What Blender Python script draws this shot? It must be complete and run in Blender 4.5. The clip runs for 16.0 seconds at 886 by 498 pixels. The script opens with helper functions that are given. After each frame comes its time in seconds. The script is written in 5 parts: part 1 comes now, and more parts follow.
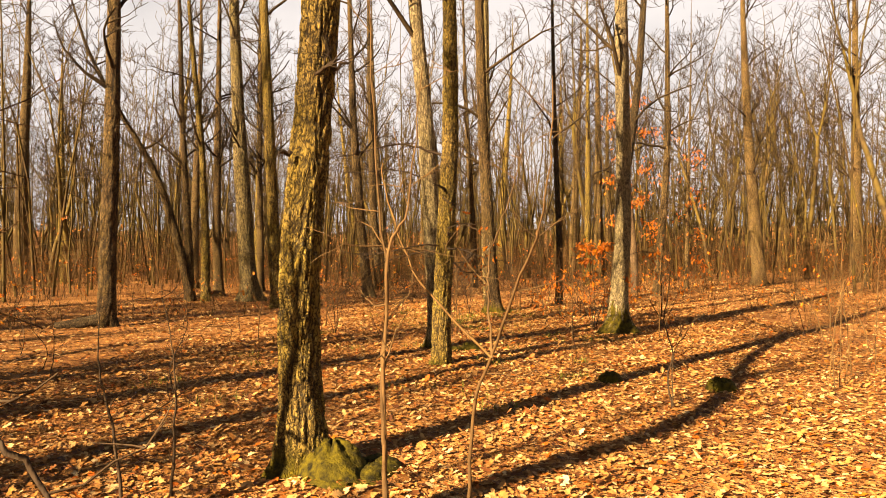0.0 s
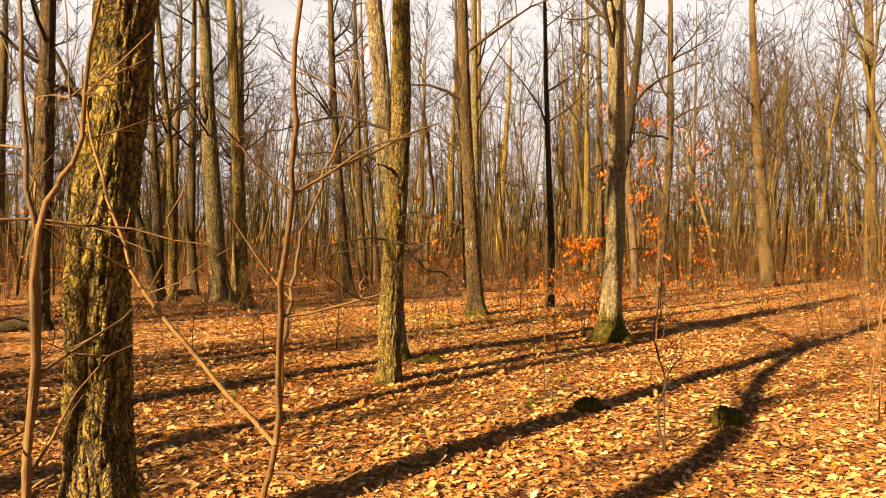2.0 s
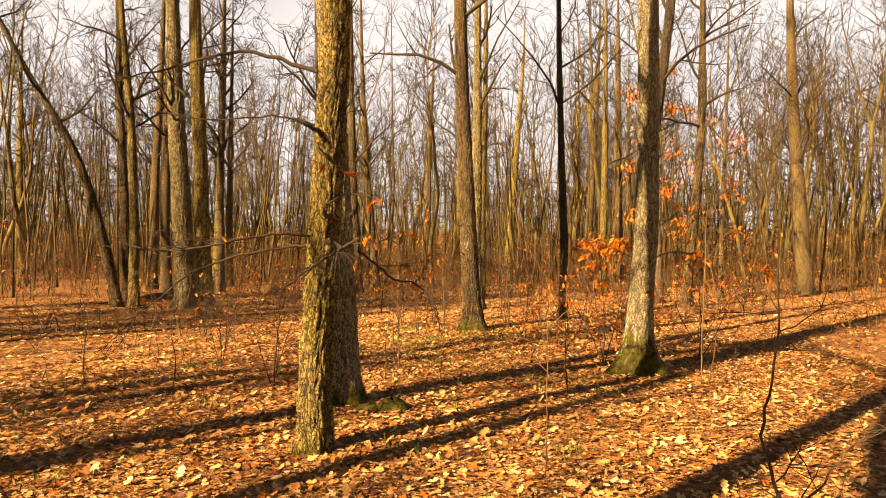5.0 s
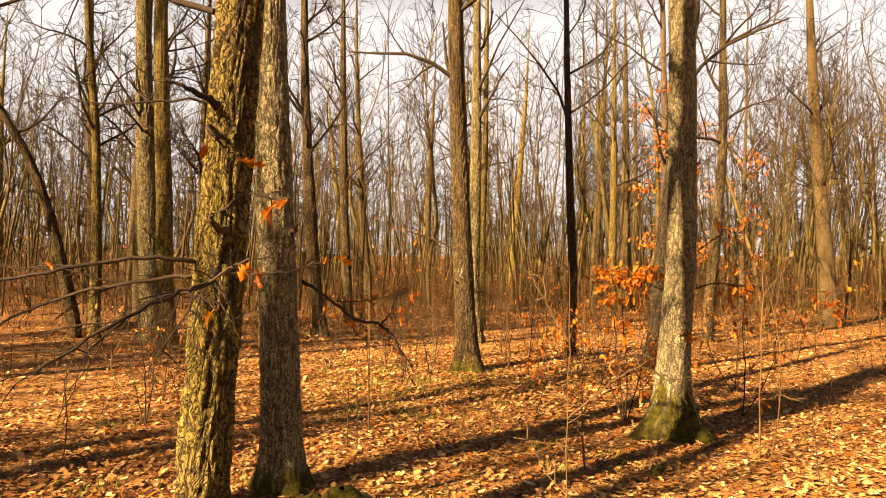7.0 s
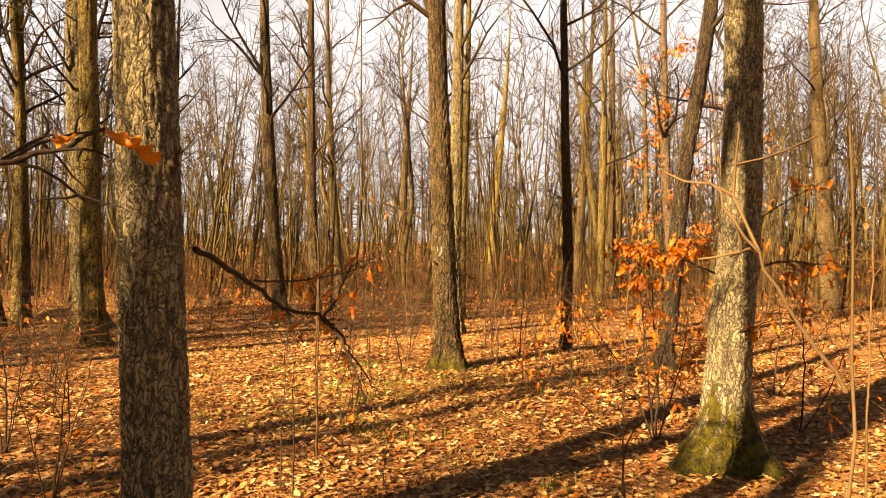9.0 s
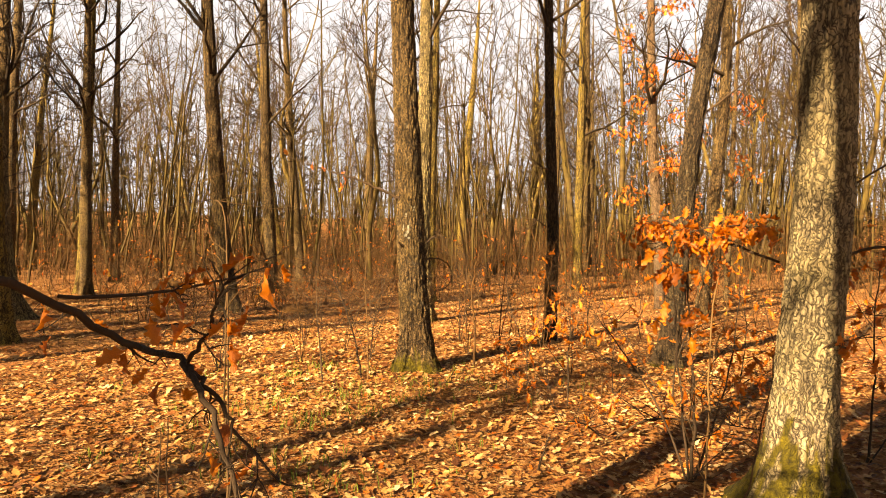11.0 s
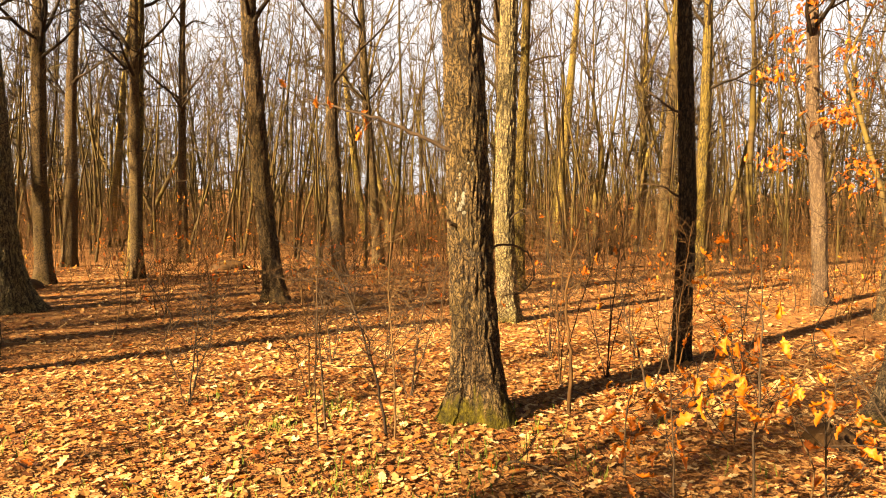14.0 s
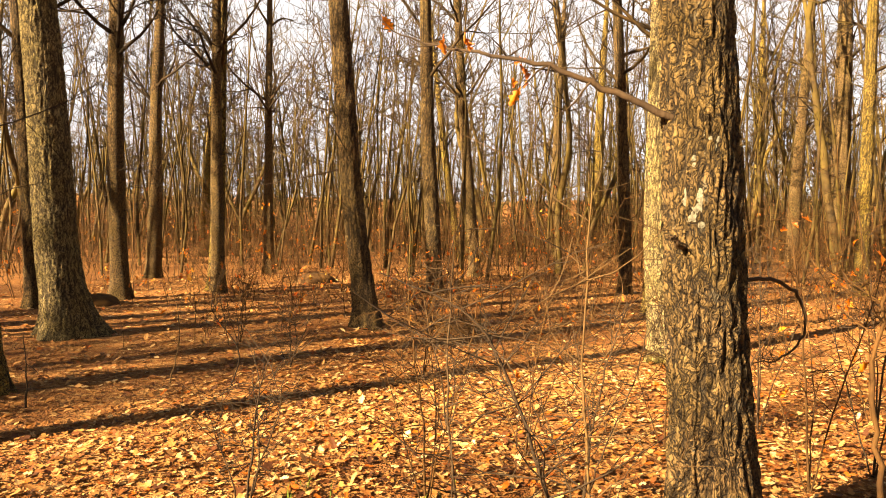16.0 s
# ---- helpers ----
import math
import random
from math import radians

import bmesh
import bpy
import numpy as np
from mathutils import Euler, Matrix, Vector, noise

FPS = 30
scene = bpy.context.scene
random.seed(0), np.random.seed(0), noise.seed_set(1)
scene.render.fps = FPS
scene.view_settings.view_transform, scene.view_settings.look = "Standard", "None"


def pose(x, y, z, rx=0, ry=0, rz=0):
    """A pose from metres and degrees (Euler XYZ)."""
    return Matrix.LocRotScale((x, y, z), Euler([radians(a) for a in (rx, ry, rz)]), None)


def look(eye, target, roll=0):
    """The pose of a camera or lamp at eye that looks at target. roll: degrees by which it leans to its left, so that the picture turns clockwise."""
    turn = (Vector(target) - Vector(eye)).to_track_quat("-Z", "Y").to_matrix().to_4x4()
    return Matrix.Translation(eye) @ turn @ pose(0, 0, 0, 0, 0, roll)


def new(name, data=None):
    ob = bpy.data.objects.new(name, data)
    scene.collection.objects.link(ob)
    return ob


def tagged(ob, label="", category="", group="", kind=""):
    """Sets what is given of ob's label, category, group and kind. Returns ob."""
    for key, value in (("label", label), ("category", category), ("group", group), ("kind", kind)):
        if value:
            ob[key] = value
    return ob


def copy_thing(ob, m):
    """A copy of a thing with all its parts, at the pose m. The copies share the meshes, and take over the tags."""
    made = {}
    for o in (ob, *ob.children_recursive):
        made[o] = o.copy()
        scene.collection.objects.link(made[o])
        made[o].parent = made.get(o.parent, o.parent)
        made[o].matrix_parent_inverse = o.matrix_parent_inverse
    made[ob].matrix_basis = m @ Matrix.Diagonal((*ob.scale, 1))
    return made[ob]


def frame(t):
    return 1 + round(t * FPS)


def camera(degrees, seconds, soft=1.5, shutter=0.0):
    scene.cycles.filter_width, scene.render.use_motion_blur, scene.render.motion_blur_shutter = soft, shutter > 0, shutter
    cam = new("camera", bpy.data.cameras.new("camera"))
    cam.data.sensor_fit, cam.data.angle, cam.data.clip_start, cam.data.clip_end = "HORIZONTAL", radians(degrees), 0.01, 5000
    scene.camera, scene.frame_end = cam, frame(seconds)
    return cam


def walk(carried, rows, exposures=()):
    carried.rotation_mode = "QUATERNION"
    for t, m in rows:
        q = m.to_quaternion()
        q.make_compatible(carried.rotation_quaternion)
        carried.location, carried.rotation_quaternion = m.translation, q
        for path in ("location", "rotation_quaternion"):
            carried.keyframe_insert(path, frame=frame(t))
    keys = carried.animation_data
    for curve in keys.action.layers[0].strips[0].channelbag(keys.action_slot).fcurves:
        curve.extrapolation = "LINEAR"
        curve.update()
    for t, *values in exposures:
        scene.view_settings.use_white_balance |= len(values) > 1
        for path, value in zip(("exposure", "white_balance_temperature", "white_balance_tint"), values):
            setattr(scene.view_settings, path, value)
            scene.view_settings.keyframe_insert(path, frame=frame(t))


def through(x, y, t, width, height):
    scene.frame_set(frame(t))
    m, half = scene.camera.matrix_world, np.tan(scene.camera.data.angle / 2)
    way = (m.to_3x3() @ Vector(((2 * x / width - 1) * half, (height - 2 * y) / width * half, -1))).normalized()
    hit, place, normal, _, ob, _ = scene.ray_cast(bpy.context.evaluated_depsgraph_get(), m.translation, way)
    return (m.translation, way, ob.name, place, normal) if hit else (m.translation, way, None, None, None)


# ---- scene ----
cam = camera(65.0, 16.0, 1.0)
PATH = [
    (0, (2.016, -0.815, 1.657), (1.69, 1.158, 1.672), -0.4),
    (0.5, (2.127, -0.317, 1.636), (1.83, 1.661, 1.649), -0.3),
    (1, (2.188, 0.18, 1.633), (1.889, 2.157, 1.649), -0.4),
    (1.5, (2.287, 0.619, 1.608), (1.961, 2.592, 1.62), -0.3),
    (2, (2.414, 1.072, 1.617), (2.073, 3.043, 1.628), -0.2),
    (2.5, (2.436, 1.531, 1.591), (2.093, 3.501, 1.6), -0.2),
    (3, (2.467, 1.973, 1.621), (2.1, 3.938, 1.638), -0.3),
    (3.5, (2.499, 2.463, 1.602), (2.126, 4.428, 1.616), -0.2),
    (6, (2.322, 5.029, 1.669), (1.933, 6.991, 1.686), 0.6),
    (6.5, (2.287, 5.524, 1.662), (1.888, 7.483, 1.723), 0.6),
    (7, (2.266, 6.03, 1.706), (1.875, 7.99, 1.792), 0.6),
    (7.5, (2.143, 6.563, 1.631), (1.785, 8.529, 1.708), 0.6),
    (8, (2.027, 7.116, 1.661), (1.682, 9.085, 1.745), 0.5),
    (8.5, (1.946, 7.644, 1.678), (1.613, 9.615, 1.74), 0.4),
    (9, (1.857, 8.103, 1.6), (1.533, 10.076, 1.65), 0.9),
    (11.5, (1.573, 10.361, 1.701), (1.348, 12.348, 1.671), 0.5),
    (12, (1.68, 10.951, 1.706), (1.419, 12.933, 1.668), 0.5),
    (12.5, (1.643, 11.571, 1.644), (1.34, 13.547, 1.584), 0.6),
    (13, (1.605, 12.132, 1.683), (1.23, 14.095, 1.608), 0.6),
    (13.5, (1.585, 12.722, 1.698), (1.136, 14.67, 1.624), 0.6),
    (14, (1.383, 13.21, 1.691), (0.872, 15.141, 1.603), 0.5),
    (14.5, (1.098, 13.744, 1.717), (0.513, 15.655, 1.647), 0.7),
    (15, (0.861, 14.299, 1.681), (0.2, 16.186, 1.607), 0.6),
    (15.5, (0.558, 14.821, 1.691), (-0.151, 16.689, 1.612), 0.4),
    (16, (0.186, 15.266, 1.732), (-0.555, 17.122, 1.662), 0.4),
]
walk(cam, [(t, look(eye, target, roll)) for t, eye, target, roll in PATH],
     exposures=[(0.0, 2.58, 9400, 17.5), (3.5, 2.62, 9400, 17), (9.0, 2.75, 9300, 16.5), (13.0, 2.87, 9000, 15.5), (16.0, 2.98, 8900, 15)])

# ---- world, sun, exposure ----
SUN_AZ = 56.5            # way in which shadows run, degrees from +x
SUN_EL = 27.0
sun_way = Vector((math.cos(radians(SUN_AZ)) * math.cos(radians(SUN_EL)),
                  math.sin(radians(SUN_AZ)) * math.cos(radians(SUN_EL)), -math.sin(radians(SUN_EL))))
world = bpy.data.worlds.new("sky")
scene.world = world
world.use_nodes = True
wn = world.node_tree.nodes
sky = wn.new("ShaderNodeTexSky")
sky.sky_type = 'NISHITA'
sky.sun_disc = False
sky.sun_elevation = radians(SUN_EL)
sky.sun_rotation = math.atan2(-sun_way.x, -sun_way.y)
sky.air_density, sky.dust_density, sky.ozone_density = 0.8, 1.2, 1.0
veil = wn.new("ShaderNodeTexNoise")
veil.inputs["Scale"].default_value, veil.inputs["Detail"].default_value = 4.0, 6.0
thin = wn.new("ShaderNodeValToRGB")
thin.color_ramp.elements[0].position, thin.color_ramp.elements[1].position = 0.32, 0.52
thin.color_ramp.elements[0].color, thin.color_ramp.elements[1].color = (0.65, 0.65, 0.65, 1), (0.9, 0.9, 0.9, 1)
cloud = wn.new("ShaderNodeMix")
cloud.data_type = 'RGBA'
cloud.inputs[7].default_value = (12.3, 14.1, 17.2, 1)
wl = world.node_tree.links
# the veil is thick near the horizon and clears overhead
way_up, split = wn.new("ShaderNodeTexCoord"), wn.new("ShaderNodeSeparateXYZ")
clear = wn.new("ShaderNodeMapRange")
for key, value in (("From Min", 0.35), ("From Max", 0.44), ("To Min", 1.0), ("To Max", 0.04)):
    clear.inputs[key].default_value = value
amount = wn.new("ShaderNodeMath")
amount.operation = 'MULTIPLY'
wl.new(way_up.outputs["Generated"], split.inputs[0])
wl.new(split.outputs["Z"], clear.inputs["Value"])
wl.new(veil.outputs["Fac"], thin.inputs[0])
wl.new(thin.outputs[0], amount.inputs[0])
wl.new(clear.outputs[0], amount.inputs[1])
wl.new(amount.outputs[0], cloud.inputs[0])
wl.new(sky.outputs[0], cloud.inputs[6])
wl.new(cloud.outputs[2], wn["Background"].inputs[0])
wn["Background"].inputs[1].default_value = 0.0122
lamp = bpy.data.lights.new("sun", 'SUN')
lamp.energy, lamp.angle, lamp.color = 5.0, radians(0.6), (1.0, 0.84, 0.62)
sun = new("sun", lamp)
sun.matrix_world = look((0, 0, 30), Vector((0, 0, 30)) + sun_way)


# ---- materials ----
class Nodes:
    """Short hand for a node material."""

    def __init__(self, name, rough=0.85, spec=0.25):
        self.mat = bpy.data.materials.new(name)
        self.mat.use_nodes = True
        self.tree = self.mat.node_tree
        self.bsdf = self.tree.nodes["Principled BSDF"]
        self.bsdf.inputs["Roughness"].default_value = rough
        self.bsdf.inputs["Specular IOR Level"].default_value = spec

    def add(self, kind, **values):
        n = self.tree.nodes.new(kind)
        for key, value in values.items():
            n.inputs[key.replace("_", " ")].default_value = value
        return n

    def link(self, a, b):
        self.tree.links.new(a, b)

    def coords(self, scale=(1, 1, 1), space="Object"):
        c, m = self.add("ShaderNodeTexCoord"), self.add("ShaderNodeMapping")
        m.inputs["Scale"].default_value = scale
        self.link(c.outputs[space], m.inputs["Vector"])
        return m.outputs[0]

    def noise(self, vector, scale, detail=5.0, rough=0.6):
        n = self.add("ShaderNodeTexNoise", Scale=scale, Detail=detail, Roughness=rough)
        self.link(vector, n.inputs["Vector"])
        return n.outputs["Fac"]

    def ramp(self, fac, *stops):
        n = self.add("ShaderNodeValToRGB")
        el = n.color_ramp.elements
        while len(el) < len(stops):
            el.new(0.5)
        for e, (at, colour) in zip(el, stops):
            e.position, e.color = at, (*colour, 1)
        self.link(fac, n.inputs[0])
        return n.outputs[0]

    def mix(self, fac, a, b, mode='MIX'):
        n = self.tree.nodes.new("ShaderNodeMix")
        n.data_type, n.blend_type = 'RGBA', mode
        for value, at in ((fac, 0), (a, 6), (b, 7)):
            if hasattr(value, "links"):
                self.link(value, n.inputs[at])
            else:
                n.inputs[at].default_value = value if at == 0 else (*value, 1)
        return n.outputs[2]

    def bump(self, height, strength, distance):
        n = self.add("ShaderNodeBump", Strength=strength, Distance=distance)
        self.link(height, n.inputs["Height"])
        self.link(n.outputs[0], self.bsdf.inputs["Normal"])

    def colour(self, socket):
        self.link(socket, self.bsdf.inputs["Base Color"])
        return self.mat


def bark_material(name, ridge, furrow_shade, green, moss_light=(0.105, 0.083, 0.005), wide=1.0, crack=1.0):
    """Ridged bark: cracks between plates with shade painted in, olive algae, pale crusts, moss where the mesh says so.
    """
    k = Nodes(name, 0.9, 0.2)
    mo = k.add("ShaderNodeAttribute")
    mo.attribute_name = "moss"
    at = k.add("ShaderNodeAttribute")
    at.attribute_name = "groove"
    w = k.coords()
    v = k.coords((1, 1, 0.35))
    warp = k.add("ShaderNodeTexNoise", Scale=9.0, Detail=3.0)
    k.link(w, warp.inputs["Vector"])
    stretched = k.add("ShaderNodeMapping")
    stretched.inputs["Scale"].default_value = (1, 1, 0.20)
    k.link(k.mix(0.10, w, warp.outputs["Color"], 'LINEAR_LIGHT'), stretched.inputs["Vector"])
    plates = []
    for scale, edge in ((30.0 / wide, 0.20), (70.0 / wide, 0.15)):
        vo = k.add("ShaderNodeTexVoronoi", Scale=scale)
        vo.feature = 'DISTANCE_TO_EDGE'
        k.link(stretched.outputs[0], vo.inputs["Vector"])
        plates.append(k.ramp(vo.outputs["Distance"], (0.0, (0, 0, 0)), (edge, (1, 1, 1))))
    relief = k.mix(0.30, plates[0], plates[1])
    c = k.mix(relief, furrow_shade, ridge)
    c = k.mix(k.mix(k.ramp(k.noise(w, 2.2, 3), (0.38, (0, 0, 0)), (0.64, (0.9, 0.9, 0.9))), (0, 0, 0), relief, 'MULTIPLY'), c, green)
    c = k.mix(k.ramp(k.noise(w, 2.2, 3), (0.36, (0, 0, 0)), (0.66, (0.45, 0.45, 0.45))), c, green)
    c = k.mix(0.45, c, k.ramp(k.noise(v, 42, 6, 0.75), (0.30, (0.22, 0.2, 0.17)), (0.70, (1.35, 1.3, 1.2))), 'MULTIPLY')
    pale = k.ramp(k.noise(w, 11, 5), (0.62, (0, 0, 0)), (0.70, (0.6, 0.6, 0.6)))
    c = k.mix(pale, c, (0.174, 0.1624, 0.116))
    # cracks: brown bark colour, darkened further to paint the shade inside them
    c = k.mix(k.ramp(plates[0], (0.0, (0.88 * crack,) * 3), (0.55, (0, 0, 0))), c, furrow_shade)
    # crease shade put into the colour where the mesh itself is grooved
    c = k.mix(k.ramp(at.outputs["Fac"], (0.42, (0, 0, 0)), (1.0, (0.9 * crack,) * 3)), c, furrow_shade)
    m = k.mix(k.ramp(k.noise(w, 13, 6, 0.7), (0.36, (0, 0, 0)), (0.66, (1, 1, 1))), (0.012, 0.0105, 0.0012), moss_light)
    c = k.mix(mo.outputs["Fac"], c, m)
    grain = k.mix(0.35, relief, k.noise(v, 60, 6, 0.75))
    k.bump(grain, 1.0, 0.028)
    return k.colour(c)


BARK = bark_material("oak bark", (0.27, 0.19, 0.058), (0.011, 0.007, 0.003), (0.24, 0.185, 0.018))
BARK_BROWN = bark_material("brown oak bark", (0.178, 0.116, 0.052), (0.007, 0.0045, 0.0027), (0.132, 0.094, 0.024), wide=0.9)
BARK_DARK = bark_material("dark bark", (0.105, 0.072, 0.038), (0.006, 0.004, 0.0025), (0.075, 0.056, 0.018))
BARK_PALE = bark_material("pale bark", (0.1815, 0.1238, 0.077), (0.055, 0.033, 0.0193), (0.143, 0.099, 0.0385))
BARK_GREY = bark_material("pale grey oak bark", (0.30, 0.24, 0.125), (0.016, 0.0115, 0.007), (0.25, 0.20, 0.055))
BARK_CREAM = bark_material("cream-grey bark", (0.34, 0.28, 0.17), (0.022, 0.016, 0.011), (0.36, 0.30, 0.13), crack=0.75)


def wood_material(name, dark, light, green=None):
    k = Nodes(name, 0.85, 0.2)
    w = k.coords()
    c = k.ramp(k.noise(w, 3.0, 4), (0.3, dark), (0.7, light))
    if green:
        c = k.mix(k.ramp(k.noise(w, 0.9, 2), (0.42, (0, 0, 0)), (0.6, (1, 1, 1))), c, green)
    info = k.add("ShaderNodeObjectInfo")
    c = k.mix(0.8, c, k.ramp(info.outputs["Random"], (0.0, (0.62, 0.6, 0.6)), (0.5, (1.0, 0.95, 0.85)), (1.0, (1.35, 1.25, 1.0))), 'MULTIPLY')
    k.bump(k.noise(k.coords((1, 1, 0.3)), 25, 4), 0.6, 0.02)
    return k.colour(c)


FAR_BARK = wood_material("far bark", (0.011, 0.0075, 0.0045), (0.09, 0.061, 0.024), (0.085, 0.063, 0.016))
TWIG = wood_material("twigs", (0.008, 0.0053, 0.003), (0.042, 0.027, 0.011))
YOUNG_BARK = wood_material("young bark", (0.008, 0.0052, 0.003), (0.056, 0.036, 0.014), (0.05, 0.037, 0.010))
STEM = wood_material("young stems", (0.050, 0.029, 0.0125), (0.135, 0.083, 0.035))
BRUSH = wood_material("brush stems", (0.016, 0.0075, 0.003), (0.095, 0.049, 0.015))
DARK_BRANCH = wood_material("dark branch", (0.0186, 0.0124, 0.0081), (0.0527, 0.0341, 0.0186))


def island_material(name, stops, rough=0.7, through=0.0, spec=0.3, single=False):
    """Leaves: each one its own hue, with veins and blotches."""
    k = Nodes(name, rough, spec)
    g = k.add("ShaderNodeNewGeometry")
    c = k.ramp(g.outputs["Random Per Island"], *stops)
    c = k.mix(0.45, c, k.ramp(k.noise(k.coords(), 28, 4), (0.3, (0.5, 0.42, 0.36)), (0.7, (1.25, 1.2, 1.15))), 'MULTIPLY')
    if single:
        info = k.add("ShaderNodeObjectInfo")
        c = k.mix(0.85, c, k.ramp(info.outputs["Random"], (0.0, (0.5, 0.42, 0.4)), (0.5, (0.95, 0.9, 0.9)), (1.0, (1.15, 1.35, 1.6))), 'MULTIPLY')
    k.bump(k.noise(k.coords(), 90, 3), 0.35, 0.004)
    k.colour(c)
    if through:
        t = k.add("ShaderNodeBsdfTranslucent")
        k.link(c, t.inputs["Color"])
        m = k.add("ShaderNodeMixShader")
        m.inputs[0].default_value = through
        k.link(k.bsdf.outputs[0], m.inputs[1])
        k.link(t.outputs[0], m.inputs[2])
        k.link(m.outputs[0], k.tree.nodes["Material Output"].inputs["Surface"])
    return k.mat


LITTER = island_material("fallen oak leaves", (
    (0.0, (0.05, 0.017, 0.006)), (0.2, (0.17, 0.058, 0.015)), (0.42, (0.33, 0.148, 0.040)), (0.66, (0.42, 0.225, 0.078)),
    (0.86, (0.52, 0.335, 0.14)), (0.93, (0.60, 0.45, 0.24)), (0.955, (0.31, 0.074, 0.008)), (1.0, (0.38, 0.105, 0.011))), 0.6, 0.12, 0.35)
LITTER_LEAF = island_material("single fallen leaf", ((0.0, (0.24, 0.10, 0.025)), (0.5, (0.32, 0.16, 0.045)), (1.0, (0.40, 0.24, 0.085))), 0.6, 0.12, 0.35, True)
AMBER = island_material("dry leaves on twigs", (
    (0.0, (0.36, 0.066, 0.005)), (0.35, (0.44, 0.11, 0.007)), (0.7, (0.49, 0.165, 0.013)), (1.0, (0.53, 0.28, 0.04))), 0.55, 0.32, 0.4)
AMBER_LEAF = island_material("single dry leaf", ((0.0, (0.38, 0.078, 0.005)), (0.5, (0.45, 0.12, 0.008)), (1.0, (0.50, 0.19, 0.015))), 0.5, 0.32, 0.4, True)


def ground_material():
    k = Nodes("leaf litter", 0.85, 0.2)
    w = k.coords()
    vo = k.add("ShaderNodeTexVoronoi", Scale=19.0, Randomness=1.0)
    warp = k.add("ShaderNodeTexNoise", Scale=14.0, Detail=3.0)
    k.link(w, warp.inputs["Vector"])
    k.link(k.mix(0.08, w, warp.outputs["Color"], 'ADD'), vo.inputs["Vector"])
    sep = k.add("ShaderNodeSeparateColor")
    k.link(vo.outputs["Color"], sep.inputs[0])
    c = k.ramp(sep.outputs[0], (0.0, (0.10, 0.036, 0.011)), (0.3, (0.25, 0.098, 0.026)), (0.6, (0.35, 0.16, 0.05)), (1.0, (0.45, 0.27, 0.11)))
    small = k.add("ShaderNodeTexVoronoi", Scale=43.0, Randomness=1.0)
    k.link(k.mix(0.08, w, warp.outputs["Color"], 'ADD'), small.inputs["Vector"])
    parts = k.add("ShaderNodeSeparateColor")
    k.link(small.outputs["Color"], parts.inputs[0])
    c = k.mix(0.5, c, k.ramp(parts.outputs[1], (0.0, (0.12, 0.042, 0.011)), (0.4, (0.30, 0.125, 0.034)), (1.0, (0.44, 0.25, 0.10))))
    big = k.noise(w, 0.35, 4, 0.65)
    c = k.mix(k.ramp(big, (0.40, (0, 0, 0)), (0.62, (0.6, 0.6, 0.6))), c, (0.13, 0.0425, 0.01))
    c = k.mix(k.ramp(k.noise(w, 1.7, 5), (0.60, (0, 0, 0)), (0.74, (0.6, 0.6, 0.6))), c, (0.065, 0.0275, 0.009))
    c = k.mix(0.5, c, k.ramp(k.noise(w, 30, 5), (0.3, (0.45, 0.4, 0.35)), (0.7, (1.2, 1.2, 1.15))), 'MULTIPLY')
    k.bump(k.mix(0.5, vo.outputs["Distance"], small.outputs["Distance"]), 1.0, 0.05)
    return k.colour(c)


GROUND = ground_material()


def plain(name, dark, light, scale=20.0, rough=0.9):
    k = Nodes(name, rough, 0.15)
    k.bump(k.noise(k.coords(), scale * 2.5, 5), 0.8, 0.02)
    return k.colour(k.ramp(k.noise(k.coords(), scale, 5), (0.32, dark), (0.68, light)))


MOSS = plain("moss", (0.006, 0.0055, 0.001), (0.075, 0.061, 0.005), 16)
LICHEN = plain("lichen", (0.096, 0.093, 0.066), (0.252, 0.246, 0.186), 60)
GRASS = plain("grass", (0.036, 0.06, 0.009), (0.12, 0.15, 0.024), 9)


